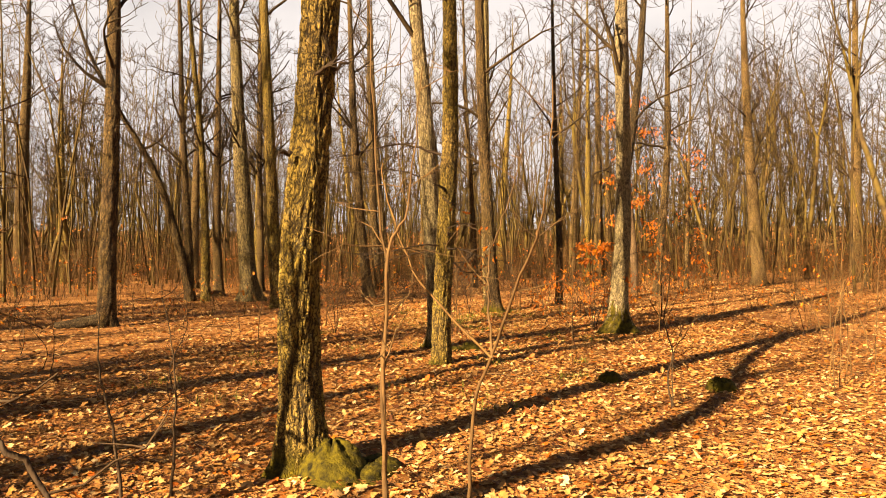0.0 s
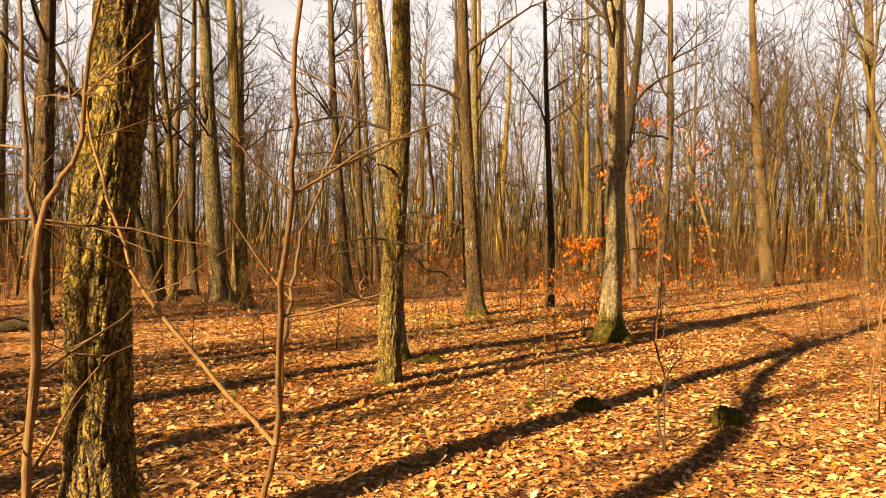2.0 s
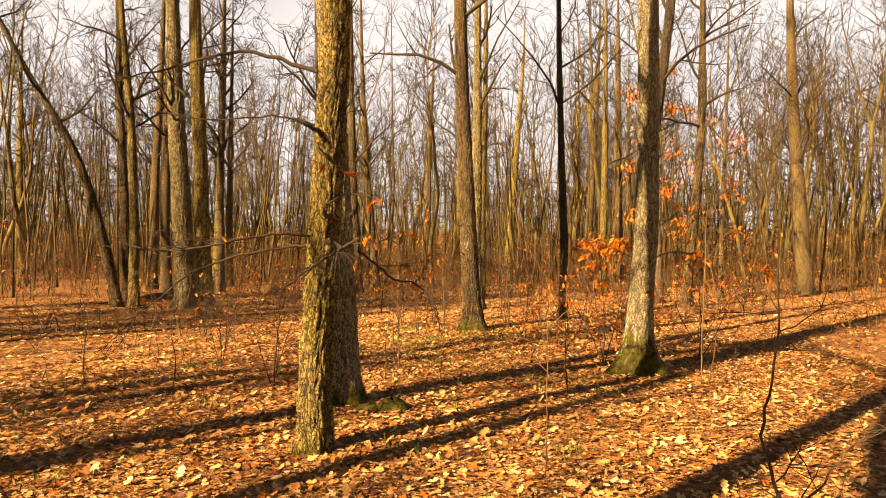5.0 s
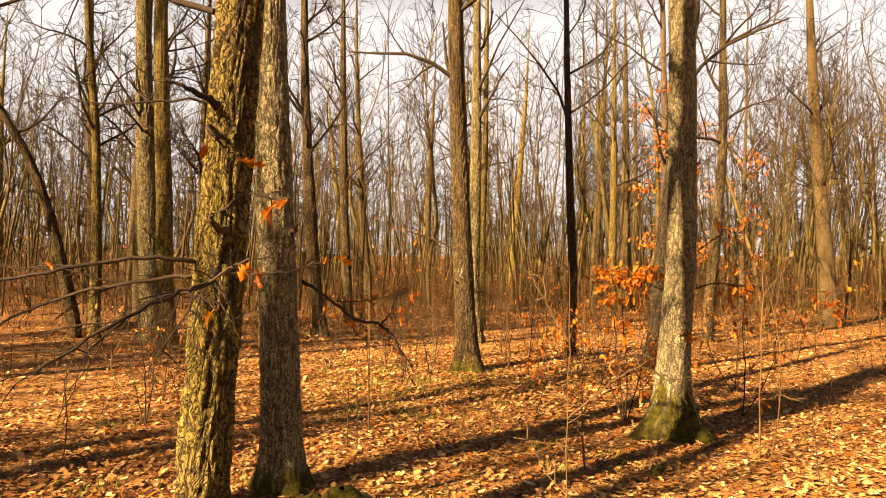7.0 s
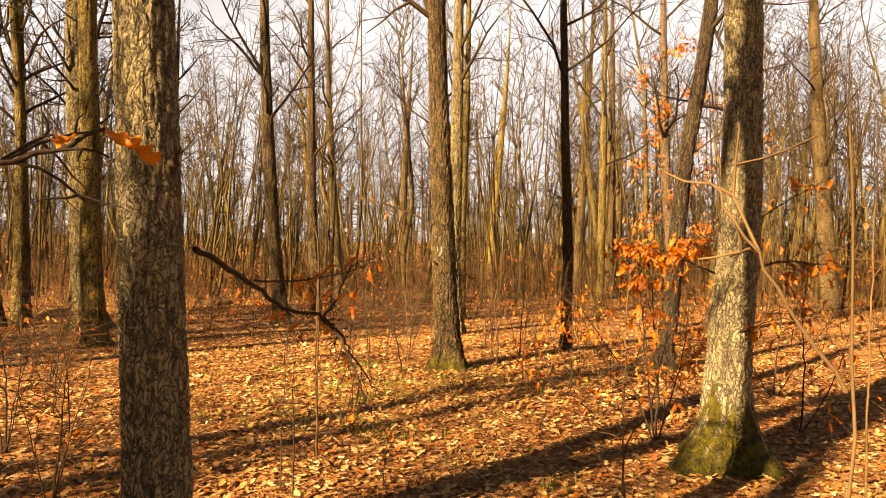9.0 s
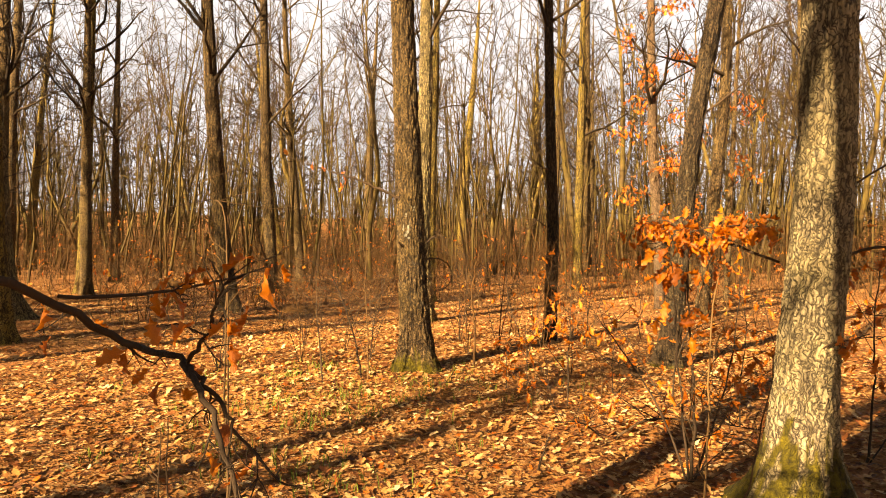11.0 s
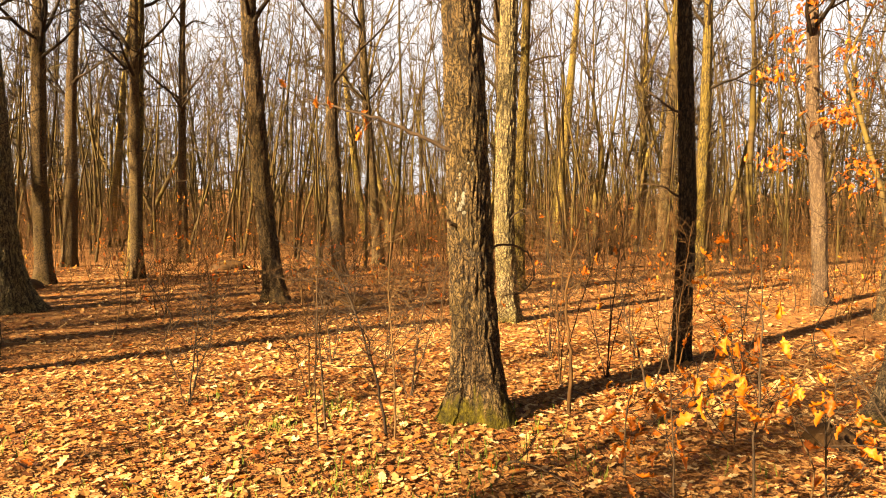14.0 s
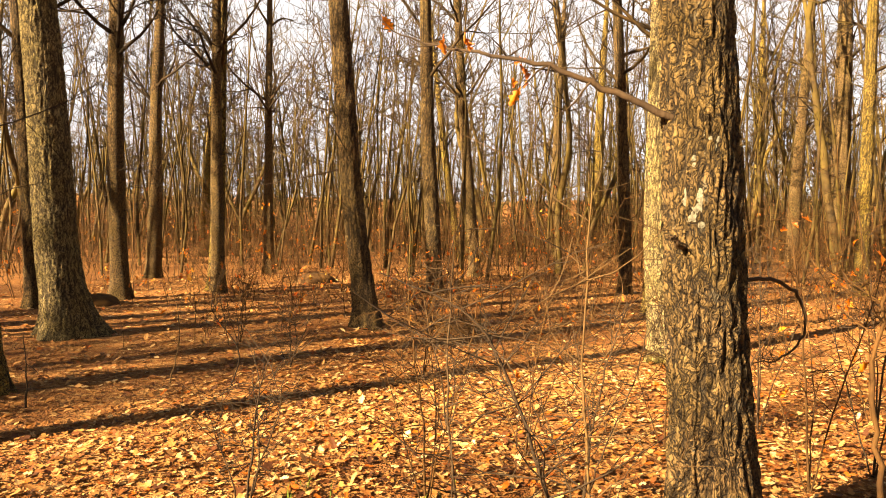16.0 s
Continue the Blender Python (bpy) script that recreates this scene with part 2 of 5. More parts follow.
# ---- geometry helpers ----
class Geo:
    """Collects tubes, leaves and other pieces into one mesh; tubes of one make are worked out together."""

    def __init__(self):
        self.v, self.f, self.n, self.attrs, self.runs = [], [], 0, {}, {}

    def tube(self, pts, radii, sides=5, cap=True):
        run = self.runs.setdefault((len(pts), sides), ([], []))
        run[0].append(pts)
        run[1].append(radii)
        return self

    def add(self, verts, faces):
        """faces: an array of quads, or a list of polygons."""
        verts = np.asarray(verts, float)
        self.v.append(verts)
        self.f.append(np.asarray(faces) + self.n)
        self.n += len(verts)
        return self

    def settle(self):
        for (m, sides), (lines, radii) in self.runs.items():
            pts, rad = np.array(lines, float), np.array(radii, float)
            way = np.empty_like(pts)
            way[:, 1:-1] = pts[:, 2:] - pts[:, :-2]
            way[:, 0], way[:, -1] = pts[:, 1] - pts[:, 0], pts[:, -1] - pts[:, -2]
            way /= np.linalg.norm(way, axis=2, keepdims=True) + 1e-9
            steep = np.abs(way[:, :1, 2:3]) > 0.7
            ref = np.where(steep, np.array((1.0, 0.0, 0.0)), np.array((0.0, 0.0, 1.0)))
            a = np.cross(way, ref)
            a /= np.linalg.norm(a, axis=2, keepdims=True) + 1e-9
            b = np.cross(way, a)
            th = np.arange(sides) * 2 * math.pi / sides
            ring = a[:, :, None] * np.cos(th)[:, None] + b[:, :, None] * np.sin(th)[:, None]
            v = pts[:, :, None] + ring * rad[:, :, None, None]
            i = np.arange(m - 1)[:, None] * sides
            j = np.arange(sides)[None]
            k = (j + 1) % sides
            q = np.stack([i + j, i + k, i + k + sides, i + j + sides], -1).reshape(-1, 4)
            base = (np.arange(len(pts)) * m * sides)[:, None, None]
            self.add(v.reshape(-1, 3), (q[None] + base).reshape(-1, 4))
        self.runs = {}

    def mesh(self, name, material, smooth=True):
        self.settle()
        me = bpy.data.meshes.new(name)
        if self.v:
            co, quads = np.concatenate(self.v), np.concatenate(self.f).astype(np.int32)
            me.vertices.add(len(co))
            me.vertices.foreach_set("co", co.astype(np.float32).ravel())
            me.loops.add(quads.size)
            me.loops.foreach_set("vertex_index", quads.ravel())
            me.polygons.add(len(quads))
            me.polygons.foreach_set("loop_start", np.arange(len(quads), dtype=np.int32) * 4)
            me.polygons.foreach_set("use_smooth", np.full(len(quads), smooth))
        me.update(calc_edges=True)
        for key, values in self.attrs.items():
            at = me.attributes.new(key, 'FLOAT', 'POINT')
            at.data.foreach_set("value", np.asarray(values, np.float32))
        me.materials.append(material)
        return me


def part(name, geo, material, parent, label="", smooth=True):
    me = geo if isinstance(geo, bpy.types.Mesh) else geo.mesh(name, material, smooth)
    ob = new(name, me)
    ob.parent = parent
    return tagged(ob, label)


def thing(name, x, y, z, label, category, group="", kind=""):
    ob = new(name)
    ob.empty_display_size = 0.2
    ob.location = (x, y, z)
    return tagged(ob, label, category, group, kind)


def rise(x, y):
    """The height of the ground."""
    n = noise.noise(Vector((x * 0.23, y * 0.23, 3.1))) * 0.045 + noise.noise(Vector((x * 0.9, y * 0.9, 7.7))) * 0.02
    far = max(0.0, math.hypot(x - 1, y - 9) - 30)
    hill = 7.5 * max(0.0, min(1.0, (far - 30) / 100)) ** 1.3
    return n + noise.noise(Vector((x * 0.03, y * 0.03, 1.0))) * min(0.5, far * 0.02) + hill


def leaf_shape(rng, size, prof, crisp=1.0):
    """A lobed oak leaf along +x, curled; verts and faces."""
    curl, cup, twist = crisp * rng.uniform(-0.5, 0.9), crisp * rng.uniform(-0.3, 0.9), crisp * rng.uniform(-0.7, 0.7)
    v, f = [], []
    for x, w in prof:
        z = curl * (x - 0.5) ** 2
        for side in (-1, 0, 1):
            y = side * w * rng.uniform(0.85, 1.15)
            v.append((x - 0.5, y, z + cup * y * y * 2.2 + twist * y * (x - 0.4)))
    for i in range(len(prof) - 1):
        a = i * 3
        f += [(a, a + 1, a + 4, a + 3), (a + 1, a + 2, a + 5, a + 4)]
    return np.array(v) * size, np.array(f)


def whole_leaf(rng, curl):
    """An oak leaf with rounded lobes, of length 1 from its stalk along +x, bent and rolled like a dry one."""
    bend, roll, twist = curl * rng.uniform(-1.2, 1.6), curl * rng.uniform(0.2, 1.5), curl * rng.uniform(-0.9, 0.9)
    lobes, shift, wave = rng.uniform(3.2, 4.2), rng.uniform(0, 1), curl * rng.uniform(0.02, 0.07)
    rows, cols = 22, (-1.0, -0.55, 0.0, 0.55, 1.0)
    v, f = [], []
    for i in range(rows):
        u = i / (rows - 1)
        body = max(0.0, (u - 0.12) / 0.88)
        wide = 0.012 + 0.36 * math.sin(math.pi * body ** 0.85) ** 0.8 * (0.45 + 0.55 * body)
        for c in cols:
            side = 0.5 if c < 0 else 0.0
            lobe = 0.74 + 0.26 * math.cos(6.283 * (lobes * body + shift + side * 0.4))
            y = c * wide * (lobe if body > 0 else 1)
            x = u + 0.10 * abs(c) * body
            lift = roll * abs(y) ** 1.5 * 1.6 + wave * math.sin(9 * u + 2.2 * c + shift * 6)
            a = bend * (u - 0.3) + twist * y
            v.append((x * math.cos(a * 0.5), y, lift - x * math.sin(a * 0.5) + twist * y * (u - 0.4)))
    n = len(cols)
    for i in range(rows - 1):
        f += [(i * n + j, i * n + j + 1, i * n + n + j + 1, i * n + n + j) for j in range(n - 1)]
    return np.array(v), np.array(f)


LEAF_RNG = random.Random(5)
LOBED = ((0.0, 0.03), (0.18, 0.11), (0.28, 0.27), (0.40, 0.15), (0.54, 0.36), (0.68, 0.19), (0.80, 0.28), (1.0, 0.03))
SPARE = ((0.0, 0.07), (0.55, 0.34), (1.0, 0.06))
SIMPLE = ((0.0, 0.05), (0.28, 0.27), (0.47, 0.13), (0.72, 0.31), (1.0, 0.04))
FAR_LEAVES = [leaf_shape(LEAF_RNG, 1.0, SPARE, 0.55) for _ in range(24)]
PLAIN_LEAVES = [leaf_shape(LEAF_RNG, 1.0, SIMPLE) for _ in range(24)]
FLAT_LEAVES = [leaf_shape(LEAF_RNG, 1.0, SIMPLE, LEAF_RNG.choice((0.2, 0.4, 0.7))) for _ in range(30)]
LYING_LEAVES = [leaf_shape(LEAF_RNG, 1.0, LOBED, LEAF_RNG.choice((0.3, 0.5, 0.9))) for _ in range(30)]


def put_leaf(geo, rng, at, size):
    """Adds one dangling leaf."""
    v, f = rng.choice(PLAIN_LEAVES)
    m = np.array(Euler((rng.uniform(-0.9, 0.9), rng.uniform(0.3, 1.5), rng.uniform(0, 6.28))).to_matrix())
    wide = np.array((1, rng.uniform(0.75, 1.15), 1))
    geo.add(((v + np.array((0.5, 0, 0))) * wide * size) @ m.T + np.asarray(at), f)


def strew(geo, seed, spots, sizes, shapes, tip=0.33):
    """Lays many leaves on given spots, all those of one shape together."""
    r = np.random.default_rng(seed)
    kind = r.integers(0, len(shapes), len(spots))
    for k, (v, f) in enumerate(shapes):
        at, size = spots[kind == k], sizes[kind == k]
        n = len(at)
        if not n:
            continue
        yaw, a, b = r.uniform(0, 6.283, n), r.normal(0, tip, n).clip(-0.75, 0.75), r.normal(0, tip, n).clip(-0.75, 0.75)
        w = v[None] * np.stack([np.ones(n), r.uniform(0.75, 1.2, n), r.uniform(0.4, 1.3, n)], 1)[:, None] * size[:, None, None]
        x, y, z = w[..., 0], w[..., 1], w[..., 2]
        z = z + x * np.tan(a)[:, None] + y * np.tan(b)[:, None]
        c, s = np.cos(yaw)[:, None], np.sin(yaw)[:, None]
        p = np.stack([x * c - y * s, x * s + y * c, z], -1) + at[:, None]
        low = p[..., 2].min(1) - at[:, 2]
        p[..., 2] -= low[:, None] * 0.75
        geo.add(p.reshape(-1, 3), (f[None] + (np.arange(n) * len(v))[:, None, None]).reshape(-1, 4))


def wander(rng, p, d, length, steps, bend=0.25, up=0.05):
    """A crooked line of points from p in direction d."""
    x, y, z = p
    a, b, c = d
    k = 1 / math.sqrt(a * a + b * b + c * c)
    a, b, c = a * k, b * k, c * k
    step = length / steps
    pts = [(x, y, z)]
    for _ in range(steps):
        a, b, c = a + rng.gauss(0, bend), b + rng.gauss(0, bend), c + rng.gauss(0, bend) + up
        k = 1 / math.sqrt(a * a + b * b + c * c)
        a, b, c = a * k, b * k, c * k
        x, y, z = x + a * step, y + b * step, z + c * step
        pts.append((x, y, z))
    return pts


def fade(r, tip, n):
    return [r + (tip - r) * i / (n - 1) for i in range(n)]


def boughs(geo, rng, p, d, length, r, level, spread=0.75, thin=1.0, up=0.06, least=0.0045):
    """A branch with side branches, down to twigs."""
    steps = (2, 3, 4, 6)[min(3, level)]
    pts = wander(rng, p, d, length, steps, 0.16 if level > 1 else 0.22, up)
    radii = fade(r, max(r * 0.3, least * 0.8), steps + 1)
    geo.tube(pts, radii, (3, 3, 4, 5)[min(level, 3)])
    if level == 0:
        return
    count = int((4, 4, 5, 7)[min(level, 3)] * thin + rng.random())
    for _ in range(count):
        u = rng.uniform(0.2, 0.98) * steps
        i = int(u)
        w = u - i
        (ax, ay, az), (bx, by, bz) = pts[i], pts[i + 1]
        k = steps / length
        dx, dy, dz = (bx - ax) * k, (by - ay) * k, (bz - az) * k
        sx, sy, sz = rng.gauss(0, 1), rng.gauss(0, 1), rng.gauss(0.25, 0.8)
        m = sx * dx + sy * dy + sz * dz
        sx, sy, sz = sx - dx * m, sy - dy * m, sz - dz * m
        m = spread / (math.sqrt(sx * sx + sy * sy + sz * sz) + 1e-6)
        o = 1 - spread * 0.5
        boughs(geo, rng, (ax + (bx - ax) * w, ay + (by - ay) * w, az + (bz - az) * w), (dx * o + sx * m, dy * o + sy * m, dz * o + sz * m),
               length * rng.uniform(0.35, 0.6), max(least, radii[i] * 0.55), level - 1, spread, thin, up, least)


# ---- ground ----
def ground_axis(a, b, step, out):
    mid = np.arange(a, b + step / 2, step)
    grow = step * 1.25 ** np.arange(1, 40)
    far = np.cumsum(grow)
    far = far[far < out]
    return np.concatenate([a - far[::-1], mid, b + far])


def build_ground():
    xs, ys = ground_axis(-12, 14, 0.4, 900), ground_axis(-4, 36, 0.4, 900)
    v = [(x, y, rise(x, y)) for y in ys for x in xs]
    w = len(xs)
    f = [(j * w + i, j * w + i + 1, j * w + w + i + 1, j * w + w + i) for j in range(len(ys) - 1) for i in range(w - 1)]
    me = bpy.data.meshes.new("ground")
    me.from_pydata(v, [], f)
    me.polygons.foreach_set("use_smooth", [True] * len(f))
    me.materials.append(GROUND)
    return tagged(new("ground", me), "forest floor covered with dry tan and orange oak leaves", "ground", "", "structure")


GROUND_OB = build_ground()


# ---- trees that stand near the way, each with its own lean ----
def smooth_line(bends, height, rng, wobble=0.03):
    """Sideways offsets of a trunk by height: through the given ones, then easing on upwards."""
    z = np.array([0.0] + [b[0] for b in bends])
    d = np.array([0.0] + [b[1] for b in bends])
    slope = (d[-1] - d[-2]) / max(0.3, z[-1] - z[-2])
    zz = np.concatenate([z, [z[-1] + 2.0, z[-1] + 5.0, max(height, z[-1] + 7)]])
    dd = np.concatenate([d, [d[-1] + slope * 1.6, d[-1] + slope * 3.0, d[-1] + slope * 3.6]])

    def at(h):
        # a local quadratic blend keeps the bends soft
        k = 0.35
        return (np.interp(h - k, zz, dd) + 2 * np.interp(h, zz, dd) + np.interp(h + k, zz, dd)) / 4
    ph = rng.uniform(0, 6)
    return at, (lambda h: wobble * math.sin(h * 0.9 + ph) * min(1, h / 2))


def trunk(rng, r, heading, bends, height, sides, step, top, flare=0.5, moss=0.0, rough=1.0, lobes=5, lump=None, foot_h=0.2):
    """A trunk with ridged bark, root flare and moss at its foot, about its own base."""
    line, cross = smooth_line(bends, height, rng)
    hx, hy = math.cos(radians(heading)), math.sin(radians(heading))
    zs = [-0.12]
    while zs[-1] < top:
        zs.append(zs[-1] + step * (1 if zs[-1] < 5.5 else 5))
    th = np.arange(sides) * 2 * math.pi / sides
    verts, groove, moss_at = [], [], []
    ph = [rng.uniform(0, 6.28) for _ in range(3)]
    seed = rng.uniform(0, 90)
    pts = []
    for z in zs:
        h = max(0.0, z)
        d, e = float(line(h)), cross(h)
        cx, cy = hx * d - hy * e, hy * d + hx * e
        base = r * (max(0.02, 1 - h / height) / (1 - 1.2 / height)) ** 0.75
        pts.append((cx, cy, z, base))
        for t in th:
            c, s = math.cos(t), math.sin(t)
            foot = math.exp(-h / foot_h) * flare * (0.75 + 0.45 * math.sin(lobes * t + ph[0]) + 0.25 * math.sin(2 * t + ph[1]))
            rr = base * (1 + foot + 0.035 * math.sin(2 * t + ph[2] + h * 0.7))
            if lump:
                rr += base * lump[2] * math.exp(-((h - lump[1]) / 0.22) ** 2) * max(0.0, math.cos(t - lump[0])) ** 3
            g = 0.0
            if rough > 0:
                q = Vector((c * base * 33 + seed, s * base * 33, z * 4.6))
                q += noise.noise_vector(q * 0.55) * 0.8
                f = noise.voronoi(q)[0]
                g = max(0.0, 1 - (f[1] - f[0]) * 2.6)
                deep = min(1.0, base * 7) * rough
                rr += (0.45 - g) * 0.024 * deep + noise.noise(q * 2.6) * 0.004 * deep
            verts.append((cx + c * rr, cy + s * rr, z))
            # depth of the groove; the bark colour is shaded by it
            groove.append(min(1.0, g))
            if moss:
                edge = moss * (0.75 + 0.7 * noise.noise(Vector((c * 2.2 + seed, s * 2.2, z * 3))) + 0.5 * noise.noise(Vector((c * 9, s * 9 + seed, z * 9))))
                moss_at.append(min(1.0, max(0.0, (edge - h) / 0.10 + 0.3)))
            else:
                moss_at.append(0.0)
    n = len(zs)
    faces = [(i * sides + j, i * sides + (j + 1) % sides, (i + 1) * sides + (j + 1) % sides, (i + 1) * sides + j)
             for i in range(n - 1) for j in range(sides)]
    g = Geo().add(verts, faces)
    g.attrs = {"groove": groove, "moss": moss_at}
    return g, pts


def crown(geo, rng, pts, start, height, limbs, level, reach=2.6, thin=1.0, least=0.0045):
    """Limbs that leave the trunk from a height on."""
    tall = [p for p in pts if p[2] >= start]
    for k in range(limbs):
        x, y, z, r = tall[min(len(tall) - 1, int((k + rng.random()) / limbs * len(tall)))]
        a = rng.uniform(0, 6.28)
        lift = rng.uniform(0.4, 1.3)
        boughs(geo, rng, (x, y, z), (math.cos(a), math.sin(a), lift), reach * rng.uniform(0.6, 1.2) * (0.55 + 0.45 * (height - z) / height),
               max(0.016, min(r * 0.45, 0.05)), level, 0.75, thin, 0.06, least)


def oak(x, y, r, heading, bends, height=17.0, near=2, moss=0.0, flare=0.5, bark=None, start=5.2, label="", limbs=None, lobes=5, lump=None, foot_h=0.2, rough=1.0):
    """One tree. near: 2 within a few steps, 1 at middle distance, 0 further off."""
    rng = random.Random(int(abs(x) * 131 + abs(y) * 977))
    at = thing("tree", x, y, rise(x, y), label or "bare oak with furrowed grey-brown bark on leaf litter", "tree", "trees of the wood")
    sides, step = ((14, 0.5), (40, 0.09), (96, 0.035))[near]
    g, pts = trunk(rng, r, heading, bends, height, sides, step, height * 0.97, flare, moss, (0.0, rough, rough)[near], lobes, lump, foot_h)
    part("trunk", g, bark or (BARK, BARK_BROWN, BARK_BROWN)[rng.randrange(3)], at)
    c = Geo()
    crown(c, rng, pts, start, height, limbs or (16, 15, 10)[near], 3 if near < 2 else 2, 3.0, (0.6, 0.65, 0.8)[near], (0.009, 0.0075, 0.005)[near])
    if near < 2:
        low = [p for p in pts if 1.5 < p[2] < start]
        for _ in range(16):
            px, py, pz, _ = rng.choice(low)
            a = rng.uniform(0, 6.28)
            boughs(c, rng, (px, py, pz), (math.cos(a), math.sin(a), rng.uniform(-0.2, 0.8)), rng.uniform(0.5, 1.5), 0.011, 1, 0.8, 1.0, 0.02)
    part("crown", c, TWIG, at, "bare crown of crooked grey twigs")
    return at, pts, rng


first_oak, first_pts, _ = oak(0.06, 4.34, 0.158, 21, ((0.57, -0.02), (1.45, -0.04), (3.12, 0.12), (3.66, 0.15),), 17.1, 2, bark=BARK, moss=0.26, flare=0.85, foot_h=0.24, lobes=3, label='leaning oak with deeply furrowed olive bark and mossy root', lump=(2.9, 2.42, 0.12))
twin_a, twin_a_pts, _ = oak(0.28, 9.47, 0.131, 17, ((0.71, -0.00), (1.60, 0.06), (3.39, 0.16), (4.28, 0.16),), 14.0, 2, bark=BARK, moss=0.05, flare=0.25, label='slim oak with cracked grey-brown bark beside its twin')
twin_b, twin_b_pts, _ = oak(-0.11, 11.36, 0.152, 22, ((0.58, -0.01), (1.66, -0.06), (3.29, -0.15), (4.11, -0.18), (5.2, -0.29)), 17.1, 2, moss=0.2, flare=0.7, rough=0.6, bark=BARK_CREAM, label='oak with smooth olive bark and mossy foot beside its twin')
b_oak, b_pts, _ = oak(-8.48, 14.05, 0.200, 35, ((1.72, 0.03), (3.72, 0.11), (5.73, 0.16), (7.75, 0.19),), 17.4, 1, bark=BARK_BROWN, label='brown oak with a thick root on the leaves')
oak(-11.19, 22.72, 0.163, 37, ((1.43, -0.28), (3.50, -0.80), (4.74, -1.24), (5.79, -1.80), (6.80, -2.41),), 11.5, 1, flare=0.3, bark=BARK_BROWN, label='thin tree leaning far over in an arc', limbs=5)
oak(-6.70, 20.01, 0.199, 31, ((1.63, -0.12), (3.62, -0.17), (5.62, -0.27), (7.61, -0.34),), 17.4, 1)
brown_oak, brown_pts, _ = oak(0.22, 18.93, 0.181, 13, ((0.64, -0.06), (1.42, -0.11), (2.95, -0.18), (3.71, -0.22),), 17.2, 2, moss=0.28, flare=0.75, lobes=3, foot_h=0.25, bark=BARK_BROWN, label='brown oak with plated bark, pale lichen and mossy foot')
mossy_oak, mossy_pts, _ = oak(3.22, 14.30, 0.173, -7, ((1.04, 0.08), (2.02, 0.16), (4.01, 0.18), (5.02, 0.17),), 17.1, 2, moss=0.62, flare=2.0, foot_h=0.26, lobes=3, rough=0.6, bark=BARK_CREAM, label='oak with pale grey bark above a broad green mossy foot')
# the dark bark stands in for shade lying on this oak's lower stem
leaning_oak, leaning_pts, _ = oak(3.53, 19.64, 0.132, -13, ((0.43, 0.06), (1.53, 0.17), (2.40, 0.23), (3.33, 0.33), (4.04, 0.45), (4.74, 0.56),), 16.8, 2, moss=0.06, flare=0.9, lobes=3, bark=BARK_DARK, label='leaning brown oak with swollen foot')
dark_tree, dark_pts, _ = oak(2.04, 21.98, 0.102, -3, ((0.97, 0.01), (1.69, 0.04), (3.85, -0.04), (4.56, -0.06),), 14.0, 2, bark=BARK_DARK, flare=0.3, label='slender dark-barked tree standing in leaf litter')
e_oak, e_pts, _ = oak(-5.27, 25.61, 0.186, 29, ((1.13, -0.17), (2.40, -0.31), (5.03, -0.50), (5.86, -0.55),), 17.2, 1, bark=BARK_BROWN, flare=0.9, lobes=3, foot_h=0.3, label='slightly leaning brown oak in leaf litter')
oak(-6.45, 31.37, 0.190, 23, ((1.57, -0.07), (3.75, -0.20), (5.90, -0.25), (7.33, -0.29),), 17.3, 1)
oak(-7.40, 37.22, 0.193, 20, ((2.51, -0.21), (6.33, -0.53), (9.16, -0.68),), 17.3, 0)
oak(-12.17, 48.60, 0.235, 21, ((2.93, -0.52), (7.28, -1.07), (11.31, -1.50),), 15.0, 0)
k_oak, k_pts, _ = oak(-0.46, 24.52, 0.165, 10, ((0.69, -0.06), (1.66, -0.12), (4.55, -0.08), (5.50, -0.08),), 17.0, 2, flare=0.4, moss=0.1, bark=BARK_GREY, label='grey oak behind a brown one')
oak(-1.06, 29.41, 0.130, 9, ((1.65, 0.01), (3.69, 0.02), (5.72, 0.09), (7.06, 0.10),), 16.6, 1)
oak(-11.78, 29.59, 0.174, 40, ((1.66, 0.05), (4.53, 0.13), (7.38, 0.19),), 17.1, 1)
oak(-14.21, 35.20, 0.170, 36, ((2.62, -0.01), (6.46, 0.01), (9.31, 0.05),), 15.0, 0)
oak(-16.32, 32.13, 0.221, 44, ((2.52, 0.07), (5.15, 0.09), (8.66, 0.27),), 17.7, 0)
oak(-24.28, 43.70, 0.244, 41, ((3.03, 0.10), (7.34, 0.39), (13.08, 0.96),), 17.9, 0)
oak(-8.96, 22.91, 0.290, 51, ((1.25, -0.15), (2.51, -0.21), (3.76, -0.27), (4.98, -0.36),), 18.5, 2, bark=BARK_GREY, flare=0.9, lobes=3, foot_h=0.35, label='stout oak with rough grey bark and spreading foot')
oak(-12.62, 25.19, 0.158, 52, ((1.65, -0.05), (3.34, -0.13), (5.00, -0.20), (6.09, -0.25),), 16.9, 1)
pale_tree, pale_pts, _ = oak(5.12, 28.45, 0.140, -13, ((1.72, -0.06), (4.08, -0.25), (6.42, -0.31),), 17.1, 1, bark=BARK_PALE, flare=0.2, label='slender tree with pale pinkish bark')
oak(5.69, 26.59, 0.150, -14, ((1.40, 0.11), (3.30, 0.29), (5.43, 0.46), (7.05, 0.47),), 16.8, 1)
oak(4.85, 47.88, 0.344, -5, ((4.40, -0.10), (8.44, -0.05), (12.45, -0.06),), 19.1, 0)
oak(11.93, 36.01, 0.316, -17, ((3.03, -0.19), (6.53, -0.41), (10.06, -0.55), (12.43, -0.61),), 18.8, 0)
oak(-2.54, 55.92, 0.373, 5, ((3.28, -0.06), (8.15, 0.31), (14.55, 0.81),), 19.5, 0)
